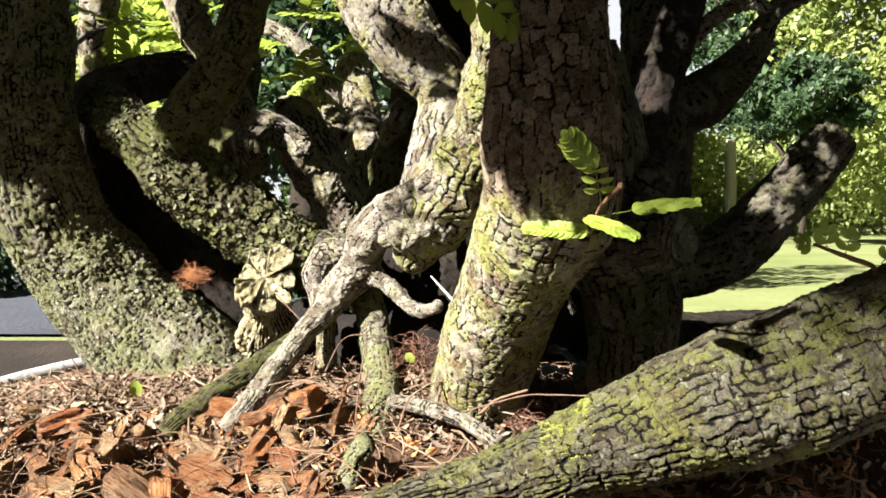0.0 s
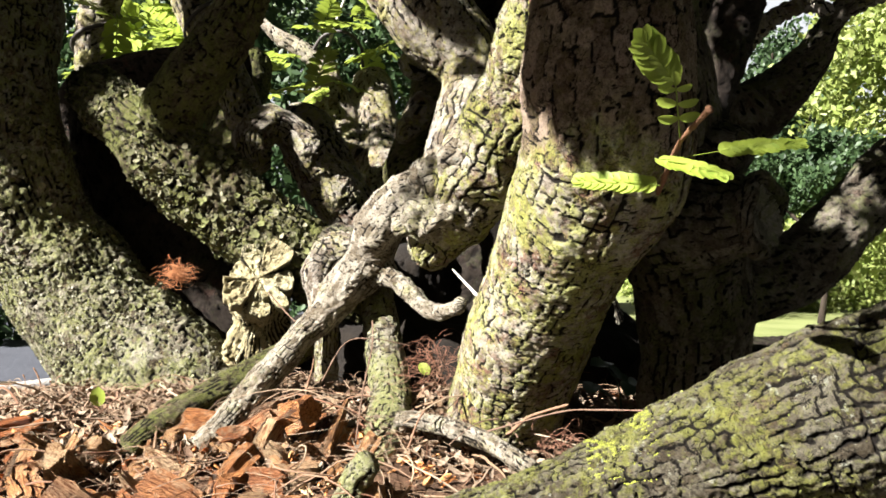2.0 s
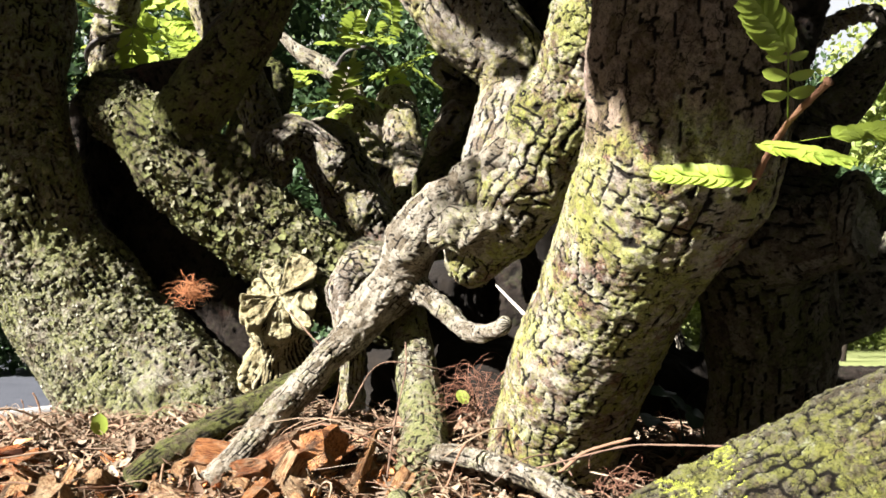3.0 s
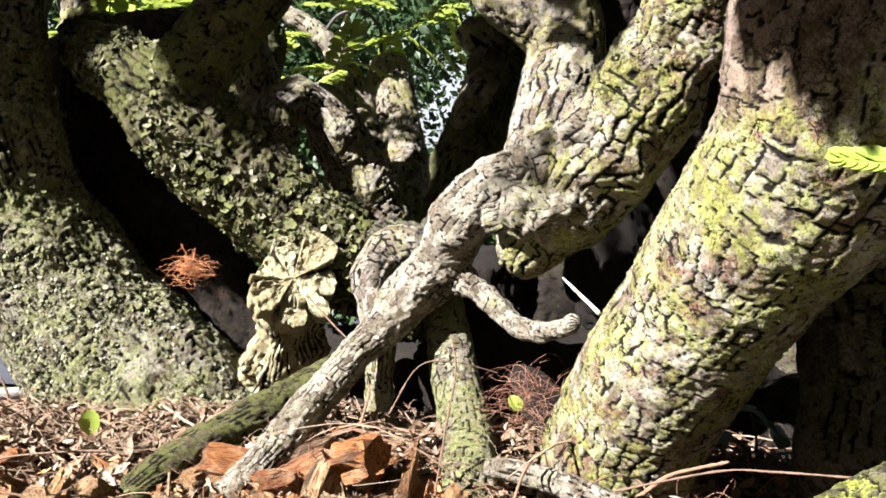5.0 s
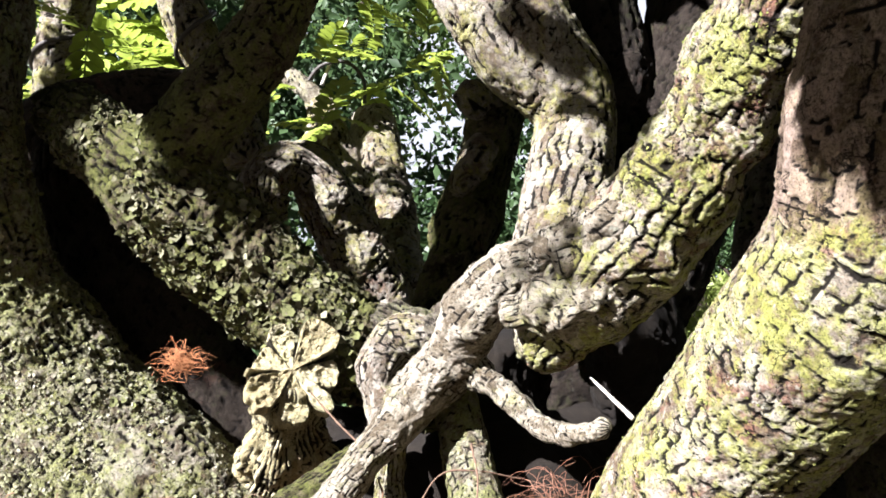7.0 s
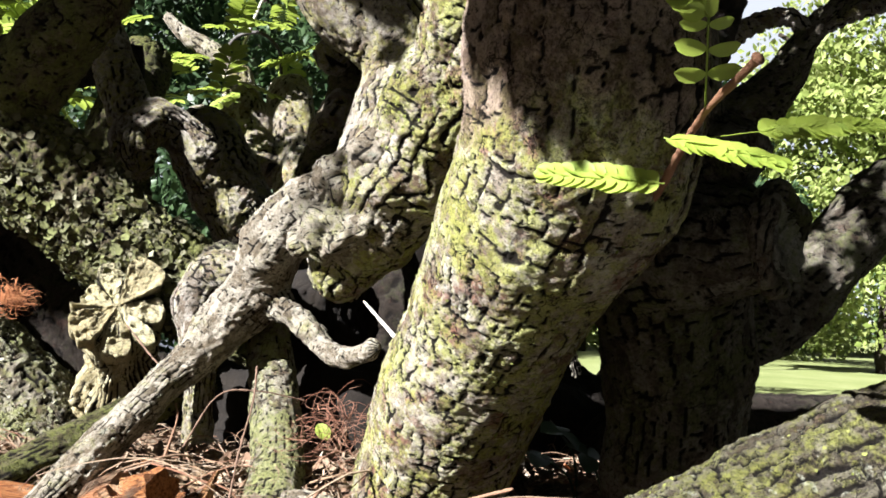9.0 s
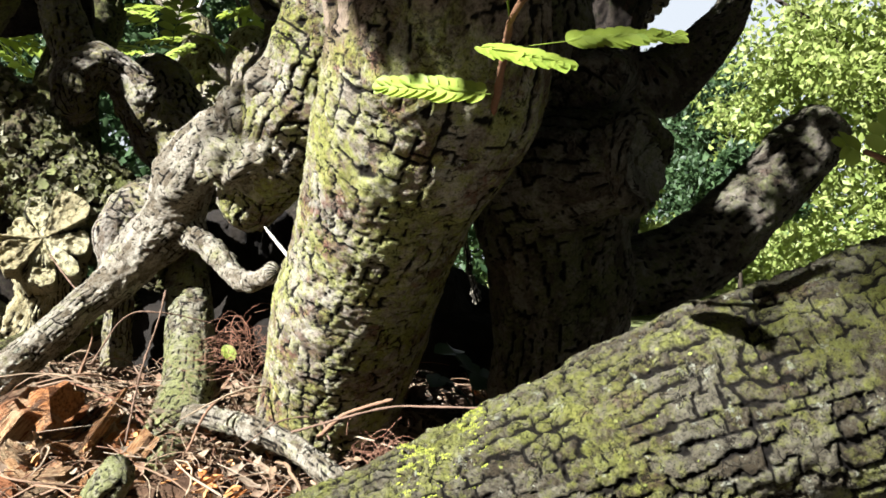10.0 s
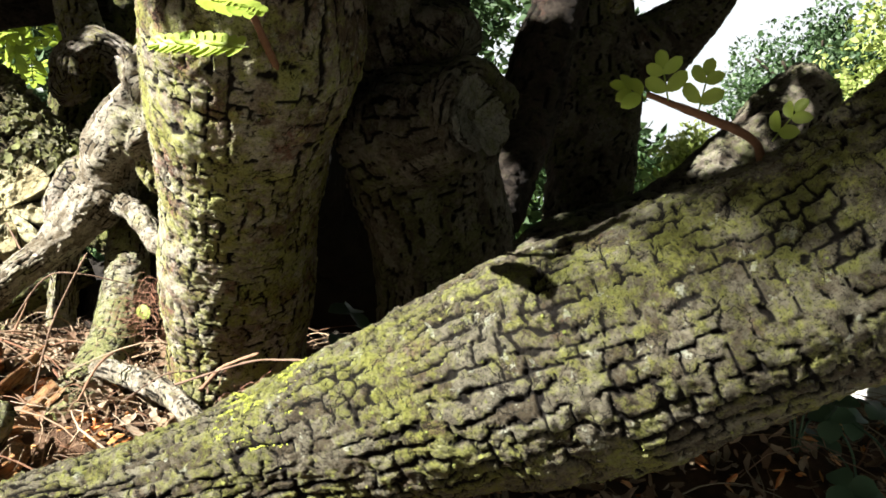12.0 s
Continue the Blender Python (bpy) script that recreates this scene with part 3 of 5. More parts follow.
side_limb = limb("limb", [(-0.0150, 0.566, 0.096, 0.010), (-0.0100, 0.554, 0.106, 0.0160), (0.0029, 0.532, 0.1261, 0.0180), (0.0150, 0.516, 0.1480, 0.0185), (0.0245, 0.502, 0.1680, 0.0180), (0.032, 0.486, 0.190, 0.0180),
              (0.035, 0.466, 0.215, 0.0175), (0.036, 0.455, 0.26, 0.0165)], bark_trunk, "knotted side limb rising beside the trunk", step=0.0007, plate=(0.0052, 0.0070), depth=0.0010, seed=2, lump=0.26, lump_size=0.020, crack=0.09)
# folds of callus round the old wound
limb("callus_fold", [(-0.0290, 0.549, 0.1270, 0.0040), (-0.0240, 0.543, 0.1300, 0.0058), (-0.0140, 0.530, 0.1335, 0.0078), (-0.0020, 0.518, 0.1400, 0.0082), (0.008, 0.512, 0.152, 0.006)], bark_root, "pale fold of callus", step=0.0006, seed=136, lump=0.55, lump_size=0.007, plate=(0.003, 0.006), depth=0.0006)
limb("callus_fold", [(-0.0290, 0.550, 0.1100, 0.0050), (-0.0240, 0.542, 0.1120, 0.0085), (-0.0151, 0.534, 0.1135, 0.0112), (-0.0040, 0.528, 0.1170, 0.0112), (0.0052, 0.527, 0.1290, 0.0080)], bark_root, "swollen pale fold of callus", step=0.0006, seed=137, lump=0.50, lump_size=0.008, plate=(0.003, 0.005), depth=0.0006)
limb("limb", [(-0.012, 0.588, 0.115, 0.014), (-0.006, 0.592, 0.140, 0.0165), (0.001, 0.610, 0.169, 0.0180), (0.004, 0.620, 0.205, 0.0195), (-0.024, 0.620, 0.240, 0.0250), (-0.046, 0.620, 0.284, 0.0265), (-0.08, 0.62, 0.45, 0.026)],
     bark_pale, "pale limb bending up and away", seed=3, plate=(0.006, 0.010), depth=0.0010, step=0.0011)
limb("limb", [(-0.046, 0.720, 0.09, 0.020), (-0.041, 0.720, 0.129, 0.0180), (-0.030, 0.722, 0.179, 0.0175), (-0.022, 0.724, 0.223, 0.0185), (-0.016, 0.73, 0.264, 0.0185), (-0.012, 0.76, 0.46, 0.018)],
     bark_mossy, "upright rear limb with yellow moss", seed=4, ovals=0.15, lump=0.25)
limb("cut_stub", [(-0.022, 0.722, 0.2130, 0.006), (-0.0310, 0.708, 0.1960, 0.0090), (-0.0385, 0.699, 0.1830, 0.0082), (-0.0430, 0.695, 0.1740, 0.0045)], bark_pale, "pale drooping stub", seed=140, lump=0.3, lump_size=0.010)
limb("cut_stub", [(-0.0230, 0.718, 0.2230, 0.008), (-0.0370, 0.703, 0.2266, 0.0088), (-0.0440, 0.700, 0.2300, 0.0060)], bark_pale, "pale broken stub", seed=141, lump=0.35, lump_size=0.010)
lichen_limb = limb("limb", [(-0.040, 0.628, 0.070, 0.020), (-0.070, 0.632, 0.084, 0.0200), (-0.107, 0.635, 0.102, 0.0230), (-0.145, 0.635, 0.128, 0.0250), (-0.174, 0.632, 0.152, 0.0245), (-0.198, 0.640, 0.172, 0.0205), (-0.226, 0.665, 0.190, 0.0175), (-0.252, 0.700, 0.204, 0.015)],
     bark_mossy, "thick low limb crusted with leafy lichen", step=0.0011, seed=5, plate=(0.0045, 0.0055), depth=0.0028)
# the darker mossy bark stands in for shade on this fork
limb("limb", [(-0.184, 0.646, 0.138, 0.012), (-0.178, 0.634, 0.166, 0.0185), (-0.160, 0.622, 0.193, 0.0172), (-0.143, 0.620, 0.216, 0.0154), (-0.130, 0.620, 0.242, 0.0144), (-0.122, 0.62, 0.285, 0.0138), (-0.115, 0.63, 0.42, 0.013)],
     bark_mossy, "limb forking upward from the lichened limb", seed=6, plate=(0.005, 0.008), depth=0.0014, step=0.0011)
limb("limb", [(-0.31, 0.80, 0.10, 0.022), (-0.315, 0.82, 0.205, 0.0215), (-0.275, 0.825, 0.234, 0.0210), (-0.225, 0.83, 0.246, 0.019), (-0.18, 0.84, 0.25, 0.012)], bark_deep_shade, "shaded limb arching behind", seed=7)
# added limb that fills the black gap beside the lichened limb
limb("limb", [(-0.11, 0.70, 0.02, 0.030), (-0.17, 0.705, 0.065, 0.030), (-0.215, 0.71, 0.115, 0.028), (-0.25, 0.715, 0.165, 0.020), (-0.258, 0.72, 0.20, 0.014)], bark_deep_shade, "added inner limb coloured as deep shade in a gap", seed=11)
limb("stem", [(-0.300, 0.850, 0.000, 0.0190), (-0.3181, 0.8536, 0.1616, 0.0173), (-0.3218, 0.8598, 0.2233, 0.0160), (-0.3193, 0.8598, 0.2813, 0.0158), (-0.3132, 0.8598, 0.3392, 0.0160), (-0.3083, 0.8598, 0.4946, 0.0148)], bark_pale, "slim upright wired stem", seed=8, lump=0.2)
limb("stem", [(-0.170, 0.79, 0.20, 0.014), (-0.192, 0.800, 0.251, 0.0135), (-0.211, 0.800, 0.279, 0.0145), (-0.227, 0.800, 0.317, 0.0150), (-0.28, 0.80, 0.46, 0.0145)], bark_pale, "slim slanting stem", seed=9)
outer_trunk = limb("trunk", [(-0.150, 0.665, -0.02, 0.055), (-0.184, 0.665, 0.014, 0.0475), (-0.222, 0.665, 0.052, 0.0425), (-0.257, 0.660, 0.095, 0.0390), (-0.279, 0.648, 0.143, 0.0360), (-0.291, 0.655, 0.205, 0.0345), (-0.303, 0.678, 0.2845, 0.0370), (-0.298, 0.68, 0.38, 0.0385), (-0.28, 0.68, 0.58, 0.036)],
     bark_outer, "stout outer trunk crusted with lichen and moss", step=0.0014, seed=10, plate=(0.0040, 0.0052), depth=0.0016)
limb("limb", [(-0.070, 0.775, 0.085, 0.020), (-0.0858, 0.765, 0.1203, 0.0180), (-0.1045, 0.755, 0.1520, 0.0165), (-0.1205, 0.745, 0.1770, 0.0145), (-0.1320, 0.740, 0.1870, 0.0135), (-0.1425, 0.733, 0.1850, 0.0142), (-0.1475, 0.728, 0.1740, 0.0152), (-0.1462, 0.725, 0.1630, 0.0138), (-0.1425, 0.722, 0.1560, 0.0090)], bark_pale, "hooked dead limb with a curled-over end", seed=12, step=0.0009, lump=0.28, lump_size=0.018, plate=(0.004, 0.007))
limb("limb", [(-0.060, 0.82, 0.07, 0.024), (-0.081, 0.840, 0.112, 0.0235), (-0.106, 0.860, 0.157, 0.0195), (-0.130, 0.880, 0.200, 0.0190), (-0.145, 0.884, 0.215, 0.0175), (-0.156, 0.880, 0.212, 0.013)], bark_pale, "pale back limb with a yellow moss patch", seed=13)
limb("limb", [(-0.060, 0.87, 0.08, 0.023), (-0.069, 0.900, 0.129, 0.0211), (-0.082, 0.970, 0.192, 0.0210), (-0.098, 1.015, 0.255, 0.0225), (-0.102, 1.035, 0.284, 0.0205)], bark_pale, "dead back limb cut off short", seed=14)
limb("limb", [(-0.1155, 0.9759, 0.1899, 0.0222), (-0.1321, 0.9981, 0.2421, 0.0211), (-0.1444, 1.0203, 0.2765, 0.0200), (-0.1521, 1.0314, 0.2965, 0.0167)], bark_pale, "weathered stump of a back limb", seed=15, lump=0.3, hollow=0.8)
limb("limb", [(-0.1466, 1.0292, 0.2898, 0.0111), (-0.1621, 1.0270, 0.3065, 0.0105), (-0.1799, 1.0270, 0.3175, 0.0094), (-0.1999, 1.0314, 0.3275, 0.0067), (-0.2210, 1.0370, 0.3475, 0.0039)], bark_root, "bleached dead branch end", seed=53, lump=0.35)
limb("twig", [(-0.1510, 1.0314, 0.3120, 0.0020), (-0.1421, 1.0336, 0.3431, 0.0018), (-0.1310, 1.0370, 0.3786, 0.0014)], white_mat, "thin bleached twig", seed=54, depth=0.0001, fine=0.0002)
limb("wire", [(-0.1655, 1.0259, 0.3098, 0.0018), (-0.1510, 1.0181, 0.3264, 0.0018), (-0.1288, 1.0148, 0.3298, 0.0018), (-0.1133, 1.0181, 0.3164, 0.0018), (-0.1111, 1.0259, 0.2965, 0.0018)], wire_mat, "old bent training wire", seed=55, depth=0.0, fine=0.0, step=0.0006)


def coil(name, label, line, radius, wire, turns, start=0.0):
    """A training wire wound round a stem."""
    pts = []
    c = spline([(*p, 0) for p in line], 0.004)[:, :3]
    tang, n, b = frames_along(c)
    for k in range(len(c)):
        a = start + turns * 2 * math.pi * k / (len(c) - 1)
        pts.append((*(c[k] + radius * (math.cos(a) * n[k] + math.sin(a) * b[k])), wire))
    limb(name, pts, wire_mat, label, depth=0.0, fine=0.0, lump=0.0, step=0.0008)


coil("wire", "old training wire wound round a stem", [(-0.3212, 0.8598, 0.2295), (-0.3193, 0.8598, 0.2813), (-0.3132, 0.8598, 0.3466)], 0.0175, 0.0018, 2.2, 2.0)
coil("wire", "old training wire wound round a stem", [(-0.205, 0.800, 0.268), (-0.216, 0.800, 0.295), (-0.232, 0.800, 0.33)], 0.0158, 0.0015, 1.5)
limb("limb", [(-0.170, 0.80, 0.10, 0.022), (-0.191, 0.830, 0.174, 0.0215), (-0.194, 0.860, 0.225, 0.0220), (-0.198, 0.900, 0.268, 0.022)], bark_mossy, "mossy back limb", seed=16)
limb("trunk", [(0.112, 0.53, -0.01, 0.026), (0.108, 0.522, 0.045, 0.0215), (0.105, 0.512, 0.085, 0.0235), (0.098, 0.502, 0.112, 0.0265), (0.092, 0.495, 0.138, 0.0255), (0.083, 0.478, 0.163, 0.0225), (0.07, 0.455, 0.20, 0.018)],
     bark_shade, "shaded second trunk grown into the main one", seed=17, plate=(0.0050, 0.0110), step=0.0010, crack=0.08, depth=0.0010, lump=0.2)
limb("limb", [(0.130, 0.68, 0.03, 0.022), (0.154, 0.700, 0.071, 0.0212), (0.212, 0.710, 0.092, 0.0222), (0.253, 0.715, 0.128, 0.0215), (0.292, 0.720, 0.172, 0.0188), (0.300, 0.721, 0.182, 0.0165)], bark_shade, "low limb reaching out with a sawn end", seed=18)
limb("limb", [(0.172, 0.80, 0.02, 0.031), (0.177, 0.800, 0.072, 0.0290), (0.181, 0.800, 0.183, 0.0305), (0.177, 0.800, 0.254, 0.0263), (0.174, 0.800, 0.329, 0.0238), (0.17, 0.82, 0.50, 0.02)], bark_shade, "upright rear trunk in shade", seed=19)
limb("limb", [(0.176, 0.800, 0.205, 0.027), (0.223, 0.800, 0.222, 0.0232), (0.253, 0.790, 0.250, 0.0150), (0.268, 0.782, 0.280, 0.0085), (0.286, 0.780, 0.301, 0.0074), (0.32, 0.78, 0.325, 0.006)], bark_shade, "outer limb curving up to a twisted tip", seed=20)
limb("branch", [(0.175, 0.79, 0.225, 0.0075), (0.189, 0.780, 0.240, 0.0072), (0.202, 0.780, 0.259, 0.0068), (0.224, 0.780, 0.282, 0.0064), (0.252, 0.780, 0.294, 0.0060), (0.272, 0.780, 0.287, 0.0058), (0.304, 0.780, 0.302, 0.0055), (0.36, 0.78, 0.32, 0.005)],
     bark_pale, "twisted rope-like branch", seed=21, twist=420.0, step=0.0009, depth=0.0006)
limb("limb", [(0.120, 0.62, 0.09, 0.016), (0.135, 0.650, 0.137, 0.0144), (0.141, 0.655, 0.176, 0.0145), (0.154, 0.660, 0.219, 0.0147), (0.18, 0.67, 0.30, 0.014), (0.22, 0.68, 0.42, 0.012)], bark_deep_shade, "thin shaded inner limb", seed=22)
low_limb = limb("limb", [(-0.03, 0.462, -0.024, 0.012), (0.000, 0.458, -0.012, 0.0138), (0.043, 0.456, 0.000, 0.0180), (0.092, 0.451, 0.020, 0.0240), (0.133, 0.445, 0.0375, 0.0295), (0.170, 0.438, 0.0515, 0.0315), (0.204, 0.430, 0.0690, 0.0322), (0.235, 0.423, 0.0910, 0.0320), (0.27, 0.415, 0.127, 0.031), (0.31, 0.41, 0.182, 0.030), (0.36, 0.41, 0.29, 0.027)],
     bark_front_dim, "big low limb with block-cracked lichened bark", step=0.00064, seed=23, plate=(0.0046, 0.0072), depth=0.0015, lump=0.10, crack=0.118)
limb("root", [(0.10, 0.60, 0.02, 0.019), (0.133, 0.635, 0.038, 0.0175), (0.197, 0.650, 0.037, 0.0180), (0.297, 0.660, 0.042, 0.0180), (0.37, 0.665, 0.04, 0.018)], bark_deep_shade, "dark mossy surface root", seed=24, crack=0.08)
limb("root", [(0.0000, 0.550, 0.1400, 0.0050), (-0.0105, 0.552, 0.1352, 0.0085), (-0.0205, 0.554, 0.1285, 0.0108), (-0.0317, 0.557, 0.1207, 0.0118), (-0.0399, 0.562, 0.1099, 0.0118), (-0.0472, 0.570, 0.0944, 0.0115), (-0.0605, 0.572, 0.0772, 0.0097), (-0.0726, 0.566, 0.0609, 0.0082), (-0.0857, 0.553, 0.0444, 0.0074), (-0.0990, 0.536, 0.0260, 0.0072), (-0.116, 0.520, 0.004, 0.0066)],
     bark_root, "pale slanting aerial root", seed=25, step=0.0006, plate=(0.0026, 0.0065), depth=0.0006, crack=0.05, lump=0.24, lump_size=0.016)
limb("root", [(-0.070, 0.606, 0.055, 0.0065), (-0.093, 0.582, 0.041, 0.0076), (-0.116, 0.556, 0.027, 0.0076), (-0.138, 0.532, 0.014, 0.0066), (-0.150, 0.520, 0.004, 0.006)], bark_mossy, "brown root running into the mulch", seed=26, step=0.0009, plate=(0.002, 0.009), depth=0.0006, crack=0.08)
limb("root", [(-0.0500, 0.588, 0.1010, 0.0070), (-0.0600, 0.590, 0.1010, 0.0085), (-0.0693, 0.594, 0.0963, 0.0098), (-0.0750, 0.592, 0.0844, 0.0088), (-0.0740, 0.588, 0.0709, 0.0080), (-0.0705, 0.582, 0.0560, 0.0072), (-0.069, 0.58, 0.03, 0.006)], bark_pale, "short upright root", seed=27, step=0.0007, plate=(0.0026, 0.005), depth=0.0006, lump=0.28, lump_size=0.014)
limb("root", [(-0.1080, 0.648, 0.098, 0.0060), (-0.0960, 0.640, 0.1010, 0.0075), (-0.0839, 0.628, 0.1040, 0.0072), (-0.0686, 0.612, 0.1040, 0.0078), (-0.0520, 0.590, 0.1000, 0.0095), (-0.044, 0.578, 0.096, 0.008)], bark_shade, "gnarled root bridging between the limbs", seed=127, step=0.0007, plate=(0.0018, 0.007), depth=0.0010, lump=0.5, lump_size=0.009)
limb("root", [(-0.045, 0.594, 0.082, 0.008), (-0.043, 0.588, 0.070, 0.0098), (-0.039, 0.578, 0.050, 0.0112), (-0.033, 0.556, 0.028, 0.0112), (-0.032, 0.538, 0.014, 0.0105), (-0.035, 0.512, -0.004, 0.009)], bark_outer, "thick root dropping into the soil", seed=28, step=0.0008, plate=(0.0034, 0.0050), depth=0.0007, crack=0.06)
limb("root", [(-0.0440, 0.572, 0.0960, 0.0050), (-0.0371, 0.568, 0.0873, 0.0058), (-0.0265, 0.562, 0.0796, 0.0050), (-0.0166, 0.553, 0.0705, 0.0044), (-0.0085, 0.540, 0.0694, 0.0036), (-0.0030, 0.533, 0.0712, 0.0033), (0.0015, 0.527, 0.0737, 0.0028), (0.0035, 0.525, 0.0740, 0.0014)], bark_root, "thin curling pale root", seed=29, step=0.0006, plate=(0.0018, 0.005), depth=0.0004, lump=0.3, lump_size=0.007)
limb("thorn", [(0.009, 0.518, 0.078, 0.0009), (0.007, 0.520, 0.080, 0.0009), (0.001, 0.526, 0.086, 0.0007), (-0.003, 0.530, 0.090, 0.0004)], white_mat, "stiff pale splinter", seed=30, step=0.0006, depth=0.0001, fine=0.0001)
limb("root", [(-0.025, 0.526, 0.020, 0.0034), (-0.018, 0.520, 0.021, 0.0036), (0.000, 0.510, 0.019, 0.0041), (0.016, 0.500, 0.015, 0.0041), (0.033, 0.483, 0.008, 0.0040)], bark_root, "pale root lying on the soil", seed=31, step=0.0008, plate=(0.002, 0.007), depth=0.0004, crack=0.08)
limb("root", [(-0.044, 0.480, -0.016, 0.0058), (-0.041, 0.479, -0.004, 0.0060), (-0.037, 0.478, 0.005, 0.0064), (-0.033, 0.476, 0.011, 0.0050)], bark_outer, "knuckled root breaking the surface", lump=0.4, lump_size=0.008, seed=32, step=0.0009, depth=0.0007, crack=0.08)
limb("root", [(0.010, 0.505, 0.018, 0.0005), (0.044, 0.490, 0.031, 0.0004), (0.060, 0.480, 0.034, 0.0004), (0.084, 0.462, 0.037, 0.0003)], rootlet_mat, "thin red-brown rootlet", seed=33, step=0.0006, depth=0.0001, fine=0.0001)
# thin loose rootlets and dry stalks
for line, thick, mat, text in (
        ([(-0.0445, 0.515, 0.008), (-0.0421, 0.520, 0.0337), (-0.0396, 0.530, 0.0527), (-0.0413, 0.545, 0.064)], 0.0007, rootlet_mat, "thin brown rootlet hanging before a root"),
        ([(-0.103, 0.590, 0.0752), (-0.0902, 0.580, 0.0644), (-0.0799, 0.572, 0.0569)], 0.0006, rootlet_mat, "thin brown rootlet by the sawn stub"),
        ([(-0.0195, 0.500, 0.012), (-0.0149, 0.505, 0.0248), (-0.0089, 0.510, 0.030), (-0.006, 0.515, 0.024)], 0.0008, fibre_mat, "bent dry rootlet on the soil"),
        ([(-0.0627, 0.530, 0.036), (-0.0533, 0.535, 0.0533), (-0.0408, 0.537, 0.0559), (-0.0232, 0.545, 0.0525)], 0.0007, rootlet_mat, "thin brown rootlet looped over a root"),
        ([(-0.0739, 0.550, 0.028), (-0.0714, 0.555, 0.0415), (-0.0733, 0.560, 0.0474)], 0.0009, fibre_mat, "pale dry rootlet standing in the litter"),
        ([(-0.2539, 0.630, 0.004), (-0.2537, 0.630, 0.0174), (-0.2552, 0.630, 0.022)], 0.0008, fibre_mat, "short dry stalk at the pot's edge"),
        ([(-0.2418, 0.630, 0.006), (-0.2454, 0.630, 0.0192), (-0.249, 0.630, 0.026)], 0.0012, fibre_mat, "short dry stalk at the pot's edge"),
        ([(-0.2364, 0.630, 0.006), (-0.2352, 0.630, 0.0196), (-0.2295, 0.630, 0.0229)], 0.0007, fibre_mat, "short dry stalk at the pot's edge"),
        ([(0.0233, 0.505, 0.018), (0.0312, 0.500, 0.0263), (0.0388, 0.495, 0.0306), (0.048, 0.490, 0.0344)], 0.0014, fibre_mat, "pale dry root end on the soil"),
        ([(-0.002, 0.500, 0.014), (0.0099, 0.505, 0.0228), (0.0225, 0.510, 0.0236), (0.0278, 0.500, 0.018)], 0.0007, rootlet_mat, "thin brown rootlet on the soil")):
    limb("rootlet", [(*p, 0.65 * thick * (1 - 0.15 * i)) for i, p in enumerate(line)], mat, text, seed=70 + int(thick * 9000), step=0.0007, depth=0.0001, fine=0.0002)
# root crown fill where the limbs meet; its near-black colour stands in for deep shade
limb("root_crown_fill", [(-0.120, 0.71, -0.01, 0.032), (-0.08, 0.70, 0.015, 0.044), (-0.02, 0.665, 0.03, 0.058), (0.06, 0.66, 0.02, 0.055), (0.14, 0.67, 0.01, 0.045)], crown_shade_mat, "spreading root crown fill coloured as deep shade where the trunks join", seed=34, lump=0.3, step=0.002)
limb("root_crown_fill", [(-0.005, 0.64, -0.01, 0.04), (-0.012, 0.642, 0.03, 0.034), (-0.024, 0.640, 0.07, 0.026), (-0.026, 0.630, 0.10, 0.018)], crown_shade_mat, "added wood coloured as deep shade under the aerial roots", seed=44)
limb("root_crown_fill", [(0.075, 0.66, 0.02, 0.03), (0.05, 0.64, 0.07, 0.026), (0.03, 0.61, 0.11, 0.020), (0.01, 0.60, 0.14, 0.014)], crown_shade_mat, "added inner wood coloured as deep shade behind the main trunk", seed=45)

# two added limbs, coloured as shade, that close the gaps behind the trunks
limb("limb", [(0.03, 0.66, 0.06, 0.028), (0.026, 0.665, 0.14, 0.026), (0.030, 0.67, 0.20, 0.026), (0.020, 0.675, 0.26, 0.026), (-0.005, 0.68, 0.33, 0.025), (-0.03, 0.69, 0.46, 0.02)], bark_deep_shade, "added inner limb coloured as deep shade behind the pale one", seed=46)
limb("limb", [(0.000, 0.655, 0.06, 0.026), (0.016, 0.655, 0.095, 0.030), (0.038, 0.656, 0.124, 0.032), (0.056, 0.660, 0.161, 0.032), (0.070, 0.665, 0.204, 0.030), (0.080, 0.68, 0.28, 0.026), (0.09, 0.69, 0.42, 0.020)], bark_deep_shade, "added inner limb coloured as deep shade between the trunks", seed=62)
limb("bark_strip", [(0.064, 0.522, 0.140, 0.0016), (0.066, 0.528, 0.128, 0.0026), (0.069, 0.538, 0.105, 0.0020), (0.074, 0.548, 0.085, 0.0014), (0.080, 0.558, 0.066, 0.0022)], bark_root, "pale shredded strip of bark", seed=48, step=0.0006, depth=0.001, lump=0.6, lump_size=0.006)
# sawn stubs with cracked faces
dry_stub = limb("cut_stub", [(-0.125, 0.665, 0.02, 0.020), (-0.120, 0.640, 0.040, 0.0190), (-0.116, 0.624, 0.062, 0.0150), (-0.113, 0.610, 0.080, 0.0115)], cut_bark, "short sawn stub with a dry cracked face", seed=36, lump=0.45, lump_size=0.014, step=0.0008, plate=(0.0028, 0.010), depth=0.0016, crack=0.2)
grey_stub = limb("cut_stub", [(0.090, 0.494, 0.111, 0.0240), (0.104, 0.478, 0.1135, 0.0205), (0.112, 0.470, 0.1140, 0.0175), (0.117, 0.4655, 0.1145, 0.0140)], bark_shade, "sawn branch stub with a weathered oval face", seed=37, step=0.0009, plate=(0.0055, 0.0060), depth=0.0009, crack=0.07)
